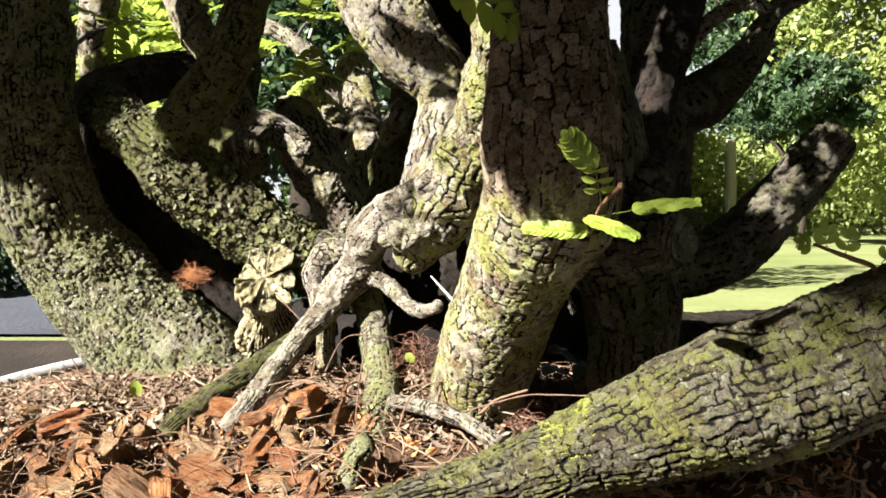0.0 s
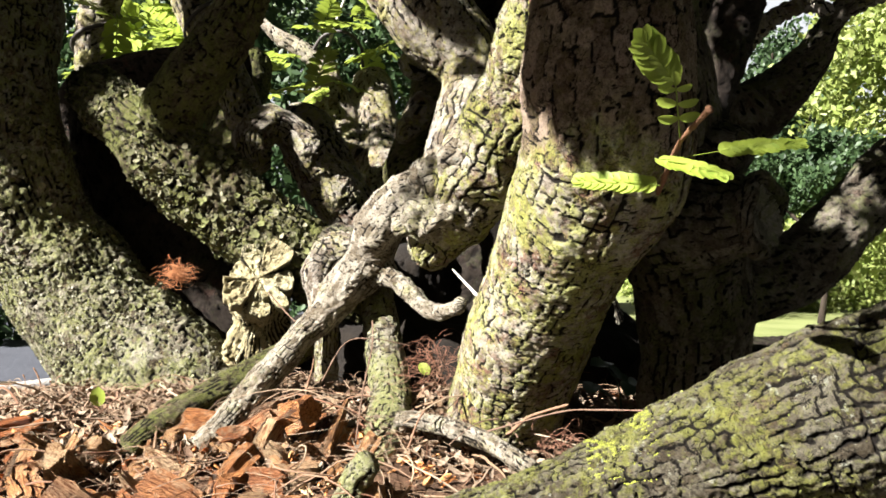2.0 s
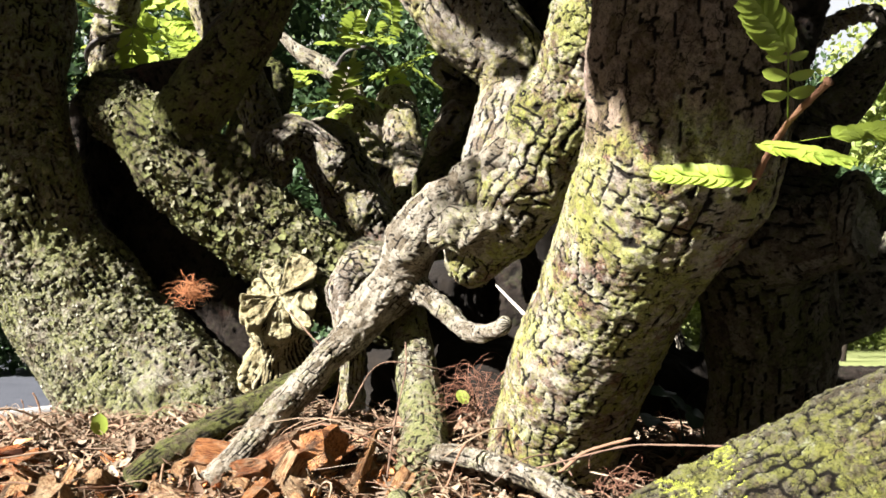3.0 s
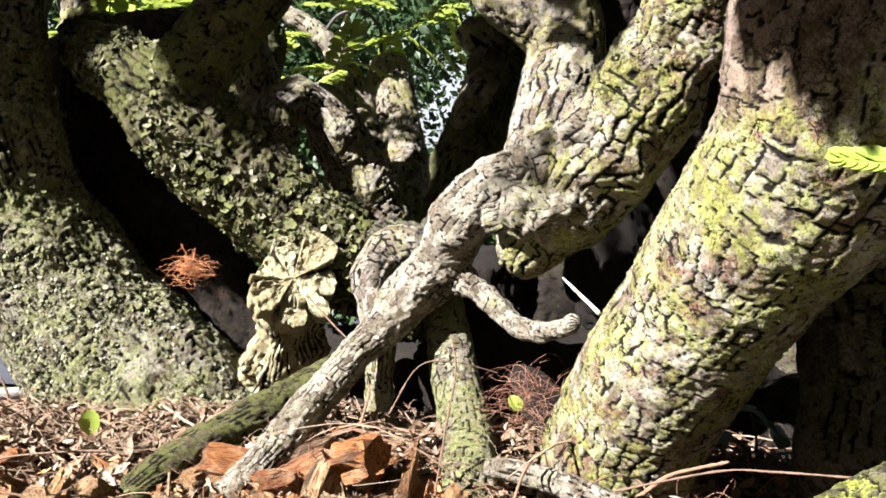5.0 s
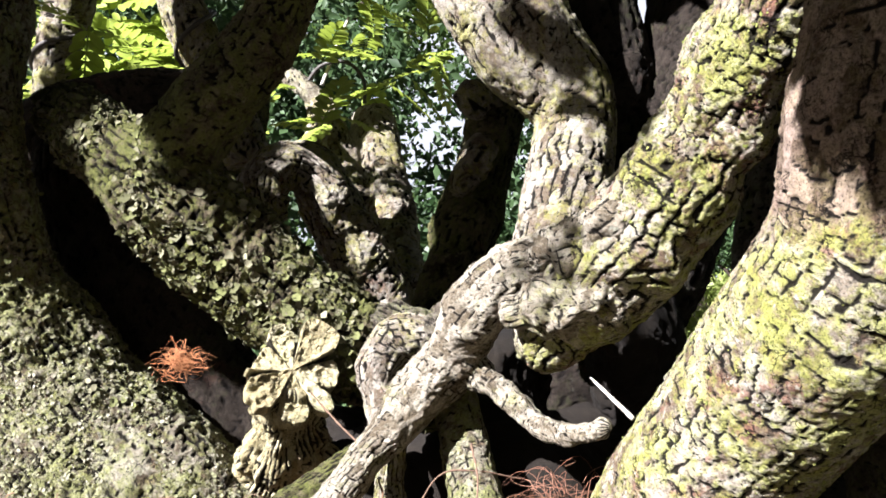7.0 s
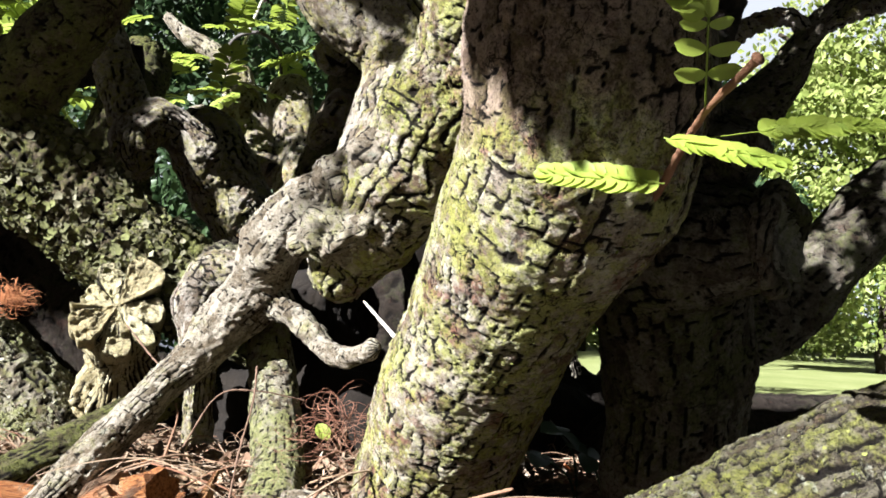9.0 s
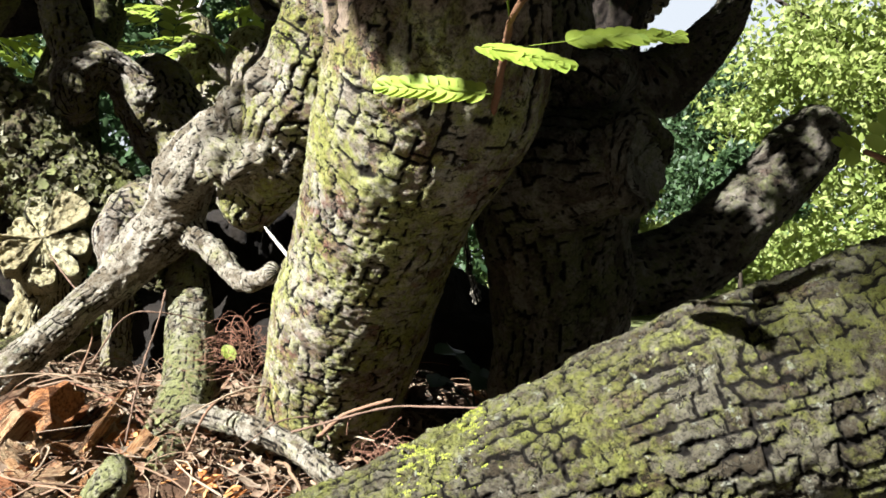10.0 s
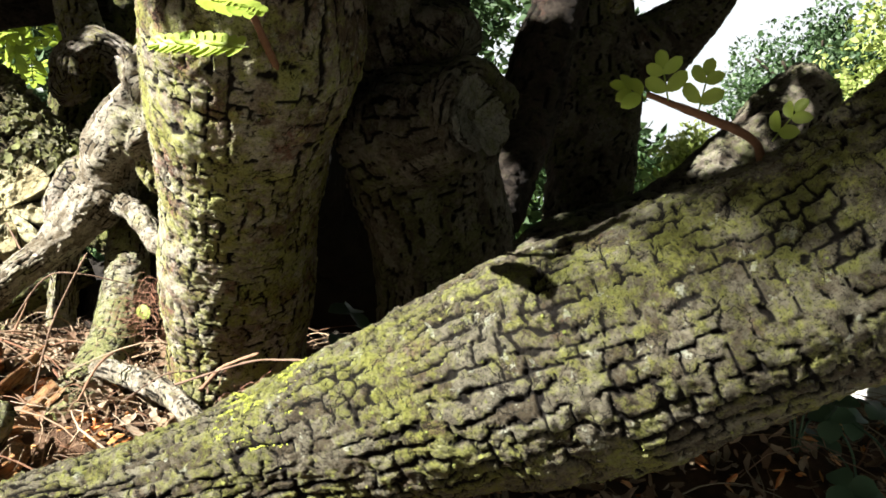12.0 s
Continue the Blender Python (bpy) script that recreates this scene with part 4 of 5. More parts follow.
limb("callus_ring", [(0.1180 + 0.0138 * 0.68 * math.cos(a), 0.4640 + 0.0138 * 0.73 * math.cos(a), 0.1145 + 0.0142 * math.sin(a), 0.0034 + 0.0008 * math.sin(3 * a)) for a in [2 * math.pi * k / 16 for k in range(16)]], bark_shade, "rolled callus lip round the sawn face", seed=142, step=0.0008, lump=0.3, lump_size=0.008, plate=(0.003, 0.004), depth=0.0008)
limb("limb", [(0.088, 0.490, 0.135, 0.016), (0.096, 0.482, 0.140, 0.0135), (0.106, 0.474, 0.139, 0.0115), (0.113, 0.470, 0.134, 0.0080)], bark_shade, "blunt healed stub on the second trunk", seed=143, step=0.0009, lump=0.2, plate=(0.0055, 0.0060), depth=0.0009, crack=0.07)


def cut_face(stub, centre, normal, radius, cracks, mat, seed, label, lobe=0.2, squash=1.0, dish=0.1):
    """The sawn end of a stub: an uneven lobed disc split by radial cracks that open towards the rim."""
    r = random.Random(seed)
    n = Vector(normal).normalized()
    s = n.cross(Vector((0, 0, 1))).normalized()
    u = s.cross(n)
    at = sorted(2 * math.pi * (k + r.uniform(-0.34, 0.34)) / cracks for k in range(cracks))
    lift = [r.uniform(-0.35, 0.20) for _ in range(cracks)]
    reach = [1 + r.uniform(-lobe, lobe) for _ in range(cracks)]
    rings, m = 26, 200
    vs, groove, tone = [], [], []
    for i in range(rings + 2):
        f = min(1.0, 0.02 + i / (rings - 1))
        for k in range(m):
            a = 2 * math.pi * k / m
            gaps = [abs((a - b + math.pi) % (2 * math.pi) - math.pi) for b in at]
            near = min(range(cracks), key=lambda q: gaps[q])
            wedge = sum(1 for b in at if b <= a) % cracks
            half = 0.012 + 0.050 * f * (0.5 + noise.noise(Vector((f * 6, near * 3.1, seed))) * 0.8 + 0.5)
            open_ = min(1.0, max(0.0, gaps[near] / half - 0.35))
            out = radius * f * reach[wedge] * (1 - 0.22 * math.exp(-(gaps[near] / 0.14) ** 2) + 0.10 * noise.noise(Vector((math.cos(a) * 5, math.sin(a) * 5, seed))))
            rough = noise.noise(Vector((out * math.cos(a) * 260 + seed, out * math.sin(a) * 260, seed))) * 0.09 + noise.noise(Vector((out * math.cos(a) * 900 + seed, out * math.sin(a) * 900, seed))) * 0.05
            high = radius * (lift[wedge] * f * open_ - 0.30 * (1 - open_) * f + rough - dish * (1 - f))
            p = Vector(centre) + (s * math.cos(a) * squash + u * math.sin(a)) * out * (1.02 if i >= rings else 1) + n * high
            if i >= rings:
                p -= n * radius * 0.35 * (i - rings + 1)
            vs.append(tuple(p))
            groove.append(open_)
            tone.append(0.35 + 0.6 * (wedge * 0.37 % 1))
    i, j = np.meshgrid(np.arange(rings + 1), np.arange(m), indexing="ij")
    f = np.stack([i * m + j, (i + 1) * m + j, (i + 1) * m + (j + 1) % m, i * m + (j + 1) % m], -1).reshape(-1, 4)
    part("cut_face", mesh_from("cut_face", np.array(vs), f, mat, {"groove": groove, "plate": tone}), stub, label)


cut_face(dry_stub, (-0.112, 0.604, 0.083), (0.25, -1.0, 0.35), 0.0195, 7, cut_bark, 3, "dry yellowish sawn face split into wedges", lobe=0.30)
cut_face(grey_stub, (0.1190, 0.4632, 0.1145), (0.72, -0.68, 0.08), 0.0128, 3, cut_grey, 5, "grey weathered sawn face", lobe=0.04, squash=0.95, dish=0.15)


def scatter_flakes(name, source, count, lo, hi, mat, seed, label, height=None, side=None):
    """Small cupped flakes standing on the bark of a limb."""
    rng2 = np.random.default_rng(seed)
    me = source.data
    co, no = np.empty(len(me.vertices) * 3, np.float32), np.empty(len(me.vertices) * 3, np.float32)
    me.vertices.foreach_get("co", co)
    me.vertex_normals.foreach_get("vector", no)
    co, no = co.reshape(-1, 3).astype(float), no.reshape(-1, 3).astype(float)
    ok = fbm(co / 0.02, seed, 2) > -0.25
    if side:
        ok &= (co[:, 0] > side[0]) & (co[:, 0] < side[1]) & (no[:, 2] > 0.72)
    if height:
        ok &= (co[:, 2] > height[0]) & (co[:, 2] < height[1])
    ok &= no[:, 1] < 0.55
    idx = rng2.choice(np.nonzero(ok)[0], count)
    p, n = co[idx], no[idx] + rng2.normal(size=(count, 3)) * 0.45
    n /= np.linalg.norm(n, axis=1)[:, None]
    s = np.cross(n, rng2.normal(size=(count, 3)))
    s /= np.linalg.norm(s, axis=1)[:, None]
    t = np.cross(n, s)
    r = (lo + (hi - lo) * rng2.random(count) ** 2.5)[:, None]
    v = [p + n * 0.0002]
    for k in range(6):
        a = k * math.pi / 3
        w = rng2.uniform(0.6, 1.25, (count, 1))
        v.append(p + r * w * (s * math.cos(a) + t * math.sin(a)) + n * r * rng2.uniform(0.05, 0.7, (count, 1)))
    v = np.stack(v, 1).reshape(-1, 3)
    o = (np.arange(count) * 7)[:, None]
    f = np.vstack([np.hstack([o, o + 1 + k, o + 1 + (k + 1) % 6]) for k in range(6)])
    ob = part(name, mesh_from(name, v, f, mat), source)
    return tagged(ob, label, kind="stuff")


scatter_flakes("lichen", lichen_limb, 6500, 0.0005, 0.0026, lichen_mat, 1, "leafy grey-green lichen")
scatter_flakes("lichen", outer_trunk, 9000, 0.0003, 0.0011, lichen_pale, 2, "leafy grey-green lichen", height=(0.0, 0.09))
scatter_flakes("lichen", outer_trunk, 3000, 0.0004, 0.0019, lichen_mat, 22, "leafy grey-green lichen", height=(0.06, 0.19))
scatter_flakes("moss", main_trunk, 900, 0.0003, 0.0007, moss_mat, 3, "tiny tufts of yellow-green moss", height=(0.0, 0.12))
scatter_flakes("moss", side_limb, 900, 0.0003, 0.0008, moss_mat, 6, "dark green cushions of moss", height=(0.14, 0.21))
scatter_flakes("moss", low_limb, 700, 0.0003, 0.0007, moss_mat, 4, "tiny tufts of yellow-green moss")

scatter_flakes("moss", low_limb, 2400, 0.0002, 0.0004, moss_sunlit, 7, "yellow-green moss along the crest, coloured lighter as if sunlit", side=(0.050, 0.074))


# ---- leaves ----
def leaflet_geometry(base, direction, normal, length, width, curl=0.15):
    """An oblong leaflet: a midrib row with two edges, gently folded and curled."""
    d = direction.normalized()
    n = (normal - d * normal.dot(d)).normalized()
    s = d.cross(n)
    verts, faces = [], []
    prof = [(0.0, 0.06), (0.12, 0.55), (0.35, 0.95), (0.62, 1.0), (0.85, 0.78), (1.0, 0.10)]
    for t, w in prof:
        p = base + d * length * t - n * curl * length * t * t
        for k in (-1, 0, 1):
            verts.append(tuple(p + s * (k * w * width / 2) + n * (abs(k) * 0.18 * width * w)))
    for i in range(len(prof) - 1):
        for k in (0, 1):
            a = i * 3 + k
            faces.append((a, a + 1, a + 4, a + 3))
    return verts, faces


def compound_leaf(name, base, tip, up, pairs, leaflet, mat, parent, label="", sag=0.1, width=0.42, gap=0.0, lean=0.75):
    """A feather-like leaf: a thin rib with pairs of leaflets."""
    base, tip, up = Vector(base), Vector(tip), Vector(up)
    axis = tip - base
    d = axis.normalized()
    up = (up - d * up.dot(d)).normalized()
    side = d.cross(up)
    verts, faces = [], []

    def add(v, f):
        o = len(verts)
        verts.extend(v)
        faces.extend(tuple(i + o for i in g) for g in f)
    for i in range(pairs):
        t = gap + (1 - gap) * (i + 0.6) / pairs
        p = base + axis * t - up * sag * axis.length * t * t
        k = 0.65 + 0.5 * math.sin(math.pi * min(1, t * 0.8 + 0.15))
        for sgn in (-1, 1):
            jit = Vector((random.uniform(-.12, .12), random.uniform(-.12, .12), random.uniform(-.12, .12)))
            add(*leaflet_geometry(p, side * sgn + d * lean + jit, up + jit, leaflet * k * random.uniform(0.85, 1.1), leaflet * width * k))
    add(*leaflet_geometry(base + axis * 0.96 - up * sag * axis.length, d, up, leaflet * 0.8, leaflet * width))
    pts = [tuple(base + axis * t - up * sag * axis.length * t * t) for t in (0, 0.33, 0.66, 0.97)]
    for a, b in zip(pts, pts[1:]):
        a, b, r = Vector(a), Vector(b), leaflet * 0.04
        q = [a + side * r, a - side * r, a + up * r, b + side * r, b - side * r, b + up * r]
        add([tuple(x) for x in q], [(0, 1, 4, 3), (1, 2, 5, 4), (2, 0, 3, 5)])
    return part(name, mesh_from(name, np.array(verts), faces, mat), parent, label)


sprig = thing("leafy_sprig", "young sprig with bright green pinnate leaves on the trunk", "sprig")
part("stem", tube_mesh("stem", [(0.0687, 0.424, 0.1165, 0.0010), (0.0687, 0.413, 0.1195, 0.0010), (0.0683, 0.395, 0.1265, 0.0009), (0.068, 0.380, 0.1305, 0.0008), (0.0721, 0.370, 0.1362, 0.0008), (0.0727, 0.368, 0.1371, 0.0012)], twig_mat, step=0.0005, depth=0.0001, fine=0.0002, seed=40), sprig, "reddish young stem")
compound_leaf("leaf", (0.0664, 0.403, 0.1185), (0.0416, 0.408, 0.1205), (0.1, -0.80, 0.55), 11, 0.0056, leaf_young, sprig, width=0.80, lean=1.5, sag=0.03)
compound_leaf("leaf", (0.0610, 0.386, 0.1250), (0.0774, 0.370, 0.1190), (0.1, -0.65, 0.7), 11, 0.0050, leaf_young, sprig, width=0.80, lean=1.5, sag=0.03)
compound_leaf("leaf", (0.0684, 0.387, 0.1255), (0.1050, 0.385, 0.1330), (-0.2, -0.75, 0.65), 13, 0.0046, leaf_young, sprig, gap=0.30, sag=0.10, width=0.7, lean=1.4)
compound_leaf("leaf", (0.0675, 0.381, 0.1300), (0.0625, 0.366, 0.1440), (-0.3, -1, 0.1), 3, 0.0058, leaf_young, sprig, gap=0.25, width=0.55, sag=0.0, lean=0.1)
compound_leaf("leaf", (0.0625, 0.366, 0.1435), (0.0520, 0.359, 0.1540), (-0.35, -0.85, 0.35), 9, 0.0062, leaf_young, sprig, width=0.60, sag=0.0, lean=0.9)

twig = thing("leafy_sprig", "small brown twig with opening green leaf buds on the low limb", "sprig")
part("stem", tube_mesh("stem", [(0.195, 0.428, 0.097, 0.0014), (0.190, 0.418, 0.103, 0.0012), (0.178, 0.412, 0.107, 0.0011), (0.163, 0.415, 0.113, 0.0009)], twig_mat, step=0.0007, depth=0.0001, fine=0.0001, seed=41), twig, "reddish young stem")
for at, tip in (((0.175, 0.412, 0.108), (0.176, 0.409, 0.117)), ((0.168, 0.413, 0.111), (0.166, 0.411, 0.119)), ((0.163, 0.415, 0.112), (0.158, 0.414, 0.114)), ((0.196, 0.424, 0.104), (0.200, 0.420, 0.111))):
    compound_leaf("leaf", at, tip, (-0.3, -0.8, 0.5), 2, 0.0055, leaf_young, twig, width=0.6)


def leaf_cluster(name, label, centre, spread, count, size, seed):
    """A loose cluster of pinnate leaves on a short twig."""
    rng = random.Random(seed)
    ob = thing(name, label, "foliage", group="leafy sprays of the tree")
    c = Vector(centre)
    for _ in range(count):
        a = c + Vector([rng.uniform(-1, 1) * s for s in spread])
        d = Vector((rng.uniform(-1, 1), rng.uniform(-0.6, 0.6), rng.uniform(-0.5, 0.6))).normalized()
        compound_leaf("leaf", a, a + d * size, (rng.uniform(-.4, .4), rng.uniform(-.8, .1), 1), 7, size * 0.3, leaf_young, ob)
    return ob


leaf_cluster("leaf_spray", "sunlit yellow-green pinnate leaves behind the limbs", (-0.265, 0.86, 0.275), (0.035, 0.02, 0.03), 9, 0.05, 1)
leaf_cluster("leaf_spray", "sunlit yellow-green pinnate leaves behind the limbs", (-0.32, 1.06, 0.28), (0.06, 0.03, 0.05), 12, 0.055, 11)
leaf_cluster("leaf_spray", "sunlit yellow-green pinnate leaves behind the limbs", (-0.22, 1.02, 0.30), (0.03, 0.03, 0.03), 7, 0.05, 12)
leaf_cluster("leaf_spray", "bright pinnate leaves over the dead stump", (-0.145, 0.955, 0.262), (0.012, 0.01, 0.010), 3, 0.035, 2)
leaf_cluster("leaf_spray", "green pinnate leaves hanging behind the limbs", (-0.085, 1.02, 0.325), (0.05, 0.03, 0.03), 8, 0.05, 3)
for spot, place in enumerate((
        (-0.320, 0.980, 0.297),
        (-0.312, 1.050, 0.322),
        (-0.322, 0.950, 0.257),
        (-0.341, 1.000, 0.352),
        (-0.138, 1.000, 0.323),
        (-0.146, 0.900, 0.254),
        (-0.072, 1.000, 0.337),
        (-0.078, 1.000, 0.323),
        (-0.312, 1.000, 0.243))):
    leaf_cluster("leaf_spray", "sunlit yellow-green pinnate leaves behind the limbs", place, (0.022, 0.02, 0.016), 11 if spot < 4 else 2, 0.062 if spot < 4 else 0.050, 21 + spot)
compound_leaf("leaf", (0.005, 0.40, 0.222), (0.036, 0.402, 0.205), (0.2, -0.9, 0.4), 5, 0.012, leaf_young, thing("leaf_spray", "bright green pinnate leaf hanging by the trunk", "foliage", group="leafy sprays of the tree"), width=0.5)


# ---- foliage ----
def leaf_cloud(name, clumps, per_clump, size, mat, seed):
    """Many small folded leaves gathered in clumps: rows of (x, y, z, rx, ry, rz)."""
    rng = np.random.default_rng(seed)
    cl = np.asarray(clumps)
    n = len(cl) * per_clump
    c = np.repeat(cl, per_clump, 0)
    off = rng.normal(size=(n, 3))
    off /= np.linalg.norm(off, axis=1)[:, None]
    off *= rng.uniform(0.45, 1.0, (n, 1)) ** 0.6
    p = c[:, :3] + off * c[:, 3:]
    d = rng.normal(size=(n, 3)) + off * 0.7 + np.array([0, 0, -0.2])
    d /= np.linalg.norm(d, axis=1)[:, None]
    s = np.cross(d, rng.normal(size=(n, 3)))
    s /= np.linalg.norm(s, axis=1)[:, None]
    up = np.cross(s, d)
    ln = size * rng.uniform(0.6, 1.3, (n, 1))
    v = np.stack([p, p + d * ln * 0.5 + s * ln * 0.28 + up * ln * 0.08, p + d * ln, p + d * ln * 0.5 - s * ln * 0.28 + up * ln * 0.08], 1).reshape(-1, 3)
    a = np.arange(n) * 4
    f = np.vstack([np.stack([a, a + 1, a + 2], 1), np.stack([a, a + 2, a + 3], 1)])
    return mesh_from(name, v, f, mat)


def shade_crown():
    """The unseen leafy crown above: thick over the trunks, thinning out on the side where the sun comes in, with clumps
    added only to cast shade.
    """
    g = np.random.default_rng(90)
    rows = []
    while len(rows) < 660:
        x, y = g.uniform(-0.46, 0.80), g.uniform(0.0, 1.15)
        z = g.uniform(0.38, 0.62) + 0.35 * max(0, y - 0.62)
        rim = 0.10 if y < 0.36 else -0.14 if y < 0.50 else -0.30
        edge = (x - rim) / 0.06 + 0.5 + 0.5 * math.sin(y * 47)
        if edge < 1 and g.random() > max(0.03, edge):
            continue
        r = g.uniform(0.035, 0.07)
        rows.append((x, y, z, r, r, r * 0.6))
    # an added dense spray, out of view in front of the main trunk, keeps its upper part in shade
    for _ in range(200):
        r, t = g.uniform(0.015, 0.024), g.uniform(0.24, 0.40)
        rows.append((g.uniform(0.046, 0.135) - 0.66 * t, 0.42 - 0.50 * t, g.uniform(0.148, 0.25) + 0.56 * t, r, r, r * 0.7))
    # more unseen clumps, added along the sun's rays to shade single limbs
    for _ in range(9):
        rows.append((g.uniform(-0.64, -0.56), g.uniform(0.55, 0.60), g.uniform(0.49, 0.54), 0.035, 0.035, 0.025))
    for _ in range(9):
        rows.append((g.uniform(-0.22, -0.16), g.uniform(0.37, 0.41), g.uniform(0.41, 0.45), 0.03, 0.03, 0.02))
    for x, y, z in ((-0.259, 0.700, 0.181), (-0.252, 0.708, 0.155), (-0.225, 0.700, 0.125), (-0.263, 0.705, 0.200), (-0.266, 0.634, 0.170), (-0.272, 0.632, 0.195), (-0.280, 0.640, 0.220), (-0.284, 0.646, 0.250), (-0.288, 0.650, 0.285), (-0.158, 0.610, 0.200), (-0.143, 0.610, 0.222), (-0.130, 0.610, 0.245)):
        for _ in range(5):
            t = g.uniform(0.5, 0.62)
            rows.append((x - 0.66 * t, y - 0.50 * t, z + 0.56 * t, 0.025, 0.025, 0.019))
    # unseen thin leaf clumps added far out to dapple the low limb
    thin = []
    for _ in range(40):
        u, t = g.uniform(0.52, 1.0), g.uniform(1.1, 1.5)
        thin.append((0.060 + 0.250 * u - 0.66 * t, 0.44 - 0.50 * t, 0.010 + 0.150 * u + g.uniform(-0.065, 0.012) + 0.56 * t, 0.042, 0.042, 0.032))
    # unseen loose sprays added to dapple the middle limbs
    for x, y, z in ((0.020, 0.520, 0.160), (0.000, 0.550, 0.130), (-0.090, 0.970, 0.210), (-0.030, 0.722, 0.200)):
        for _ in range(2):
            t, o = g.uniform(0.45, 0.7), g.normal(size=3) * 0.010
            thin.append((x - 0.66 * t + o[0], y - 0.50 * t + o[1], z + 0.56 * t + o[2], 0.017, 0.017, 0.014))
    # added boughs out of view that join the outlying shade leaves to the tree
    for k, line in enumerate(([(-0.29, 0.68, 0.42, 0.014), (-0.40, 0.60, 0.48, 0.010), (-0.53, 0.48, 0.51, 0.007), (-0.62, 0.40, 0.53, 0.003)],
                              [(0.04, 0.43, 0.43, 0.018), (-0.15, 0.20, 0.62, 0.012), (-0.45, -0.05, 0.72, 0.008), (-0.70, -0.20, 0.80, 0.003)])):
        limb("bough", line, bark_shade, "unseen bough added to carry the shade leaves", seed=160 + k, step=0.003)
    low = part("crown", leaf_cloud("crown", thin, 90, 0.009, leaf_crown, 92), tree, "unseen leaf clumps added to dapple the limbs")
    low.matrix_parent_inverse = Matrix.Translation(-tree.location)
    ob = part("crown", leaf_cloud("crown", rows, 64, 0.022, leaf_crown, 91), tree, "unseen leafy crown overhead with clumps added for shade")
    ob.matrix_parent_inverse = Matrix.Translation(-tree.location)


def clump_rows(rng, n, box, radius):
    lo, hi = np.array(box[0]), np.array(box[1])
    p = rng.uniform(lo, hi, (n, 3))
    r = rng.uniform(0.6, 1.2, (n, 1)) * radius
    return np.hstack([p, r, r, r * 0.75])


shade_crown()


def far_tree(name, label, x, y, height, crown_low, spread, mat, seed, clumps=70, leaves=160, leaf=0.09, stem=0.035):
    rng = np.random.default_rng(seed)
    ob = thing(name, label, "tree", group="trees beyond the lawn", at=(x, y, GROUND))
    z = height
    trunk = [(0, 0, -0.05, height * stem), (0.05, 0, z * 0.3, height * stem * 0.8), (0.0, 0.05, z * 0.6, height * stem * 0.57), (0.1, 0, z * 0.9, height * stem * 0.23)]
    part("trunk", tube_mesh("trunk", trunk, bark_deep_shade, step=0.09, plate=(0.1, 0.2), depth=0.02, fine=0.0, seed=seed, lump_size=0.5), ob)
    for k in range(5):
        a = rng.uniform(0, 6.28)
        h0 = z * rng.uniform(0.3, 0.6)
        e = (math.cos(a) * spread * 0.7, math.sin(a) * spread * 0.7, h0 + z * 0.25)
        part("limb", tube_mesh("limb", [(0, 0, h0, height * 0.014), (e[0] * 0.5, e[1] * 0.5, h0 + z * 0.15, height * 0.01), (*e, height * 0.004)], bark_deep_shade, step=0.09, plate=(0.1, 0.2), depth=0.01, fine=0.0, seed=seed + k, lump_size=0.5), ob)
    rows = []
    while len(rows) < clumps:
        q = rng.uniform(-1, 1, 3)
        if 0.25 < np.linalg.norm(q) < 1:
            r = spread * rng.uniform(0.16, 0.30)
            rows.append((q[0] * spread, q[1] * spread, crown_low + (z - crown_low) * (q[2] + 1) / 2, r, r, r * 0.7))
    part("crown", leaf_cloud("crown", rows, leaves, leaf, mat, seed), ob, "uneven leafy crown")
    core = [(0.72 * x, 0.72 * y, crown_low + 0.5 * (z - crown_low) + 0.72 * (h - crown_low - 0.5 * (z - crown_low)), 1.1 * a, 1.1 * b, 1.1 * c) for x, y, h, a, b, c in rows]
    part("inner_crown", leaf_cloud("inner_crown", core, leaves, leaf * 1.2, leaf_dark if mat == leaf_dark else mat, seed + 7), ob, "dark shaded leaves inside the crown")
    return ob


def hedge(name, label, box, n, radius, per, leaf, mat, seed):
    rng = np.random.default_rng(seed)
    ob = new(name, leaf_cloud(name, clump_rows(rng, n, box, radius), per, leaf, mat, seed))
    return tagged(ob, label, "hedge", kind="stuff")


hedge("hedge", "dense dark evergreen hedge behind the tree", ((-2.6, 4.0, -0.3), (0.55, 4.9, 1.75)), 130, 0.30, 260, 0.06, leaf_dark, 51)
hedge("hedge", "bright green shrubs along the far side of the lawn", ((2.6, 12.0, -0.3), (6.0, 13.0, 0.9)), 60, 0.45, 220, 0.09, leaf_light, 52)
hedge("hedge", "light green shrubs beyond the lawn", ((3.0, 17.0, -0.3), (9.0, 18.5, 1.0)), 60, 0.7, 200, 0.13, leaf_light, 53)
hedge("hedge", "distant belt of trees and shrubs", ((-30.0, 40.0, -0.3), (35.0, 46.0, 4.5)), 150, 2.2, 220, 0.42, leaf_mid, 54)
# two added hedges, out of view, that cut the sky light on the tree
hedge("hedge", "tall unseen dark hedge added to block sky light", ((-1.2, -4.6, -0.3), (7.0, -3.6, 1.6)), 160, 0.55, 90, 0.20, leaf_dark, 55)
hedge("hedge", "tall unseen dark hedge added to block sky light", ((6.0, -4.0, -0.3), (7.0, 4.5, 2.4)), 200, 0.55, 90, 0.20, leaf_dark, 56)
far_tree("far_tree", "broad light green tree standing across the lawn", 5.2, 9.5, 4.4, 0.4, 1.7, leaf_light, 61)
far_tree("far_tree", "dark spreading tree standing across the lawn", 4.6, 14.0, 4.4, 1.2, 1.5, leaf_dark, 62)
far_tree("far_tree", "low dark spreading tree on the lawn", 3.35, 8.8, 1.85, 1.05, 0.60, leaf_dark, 65, clumps=40, leaf=0.07, stem=0.014)
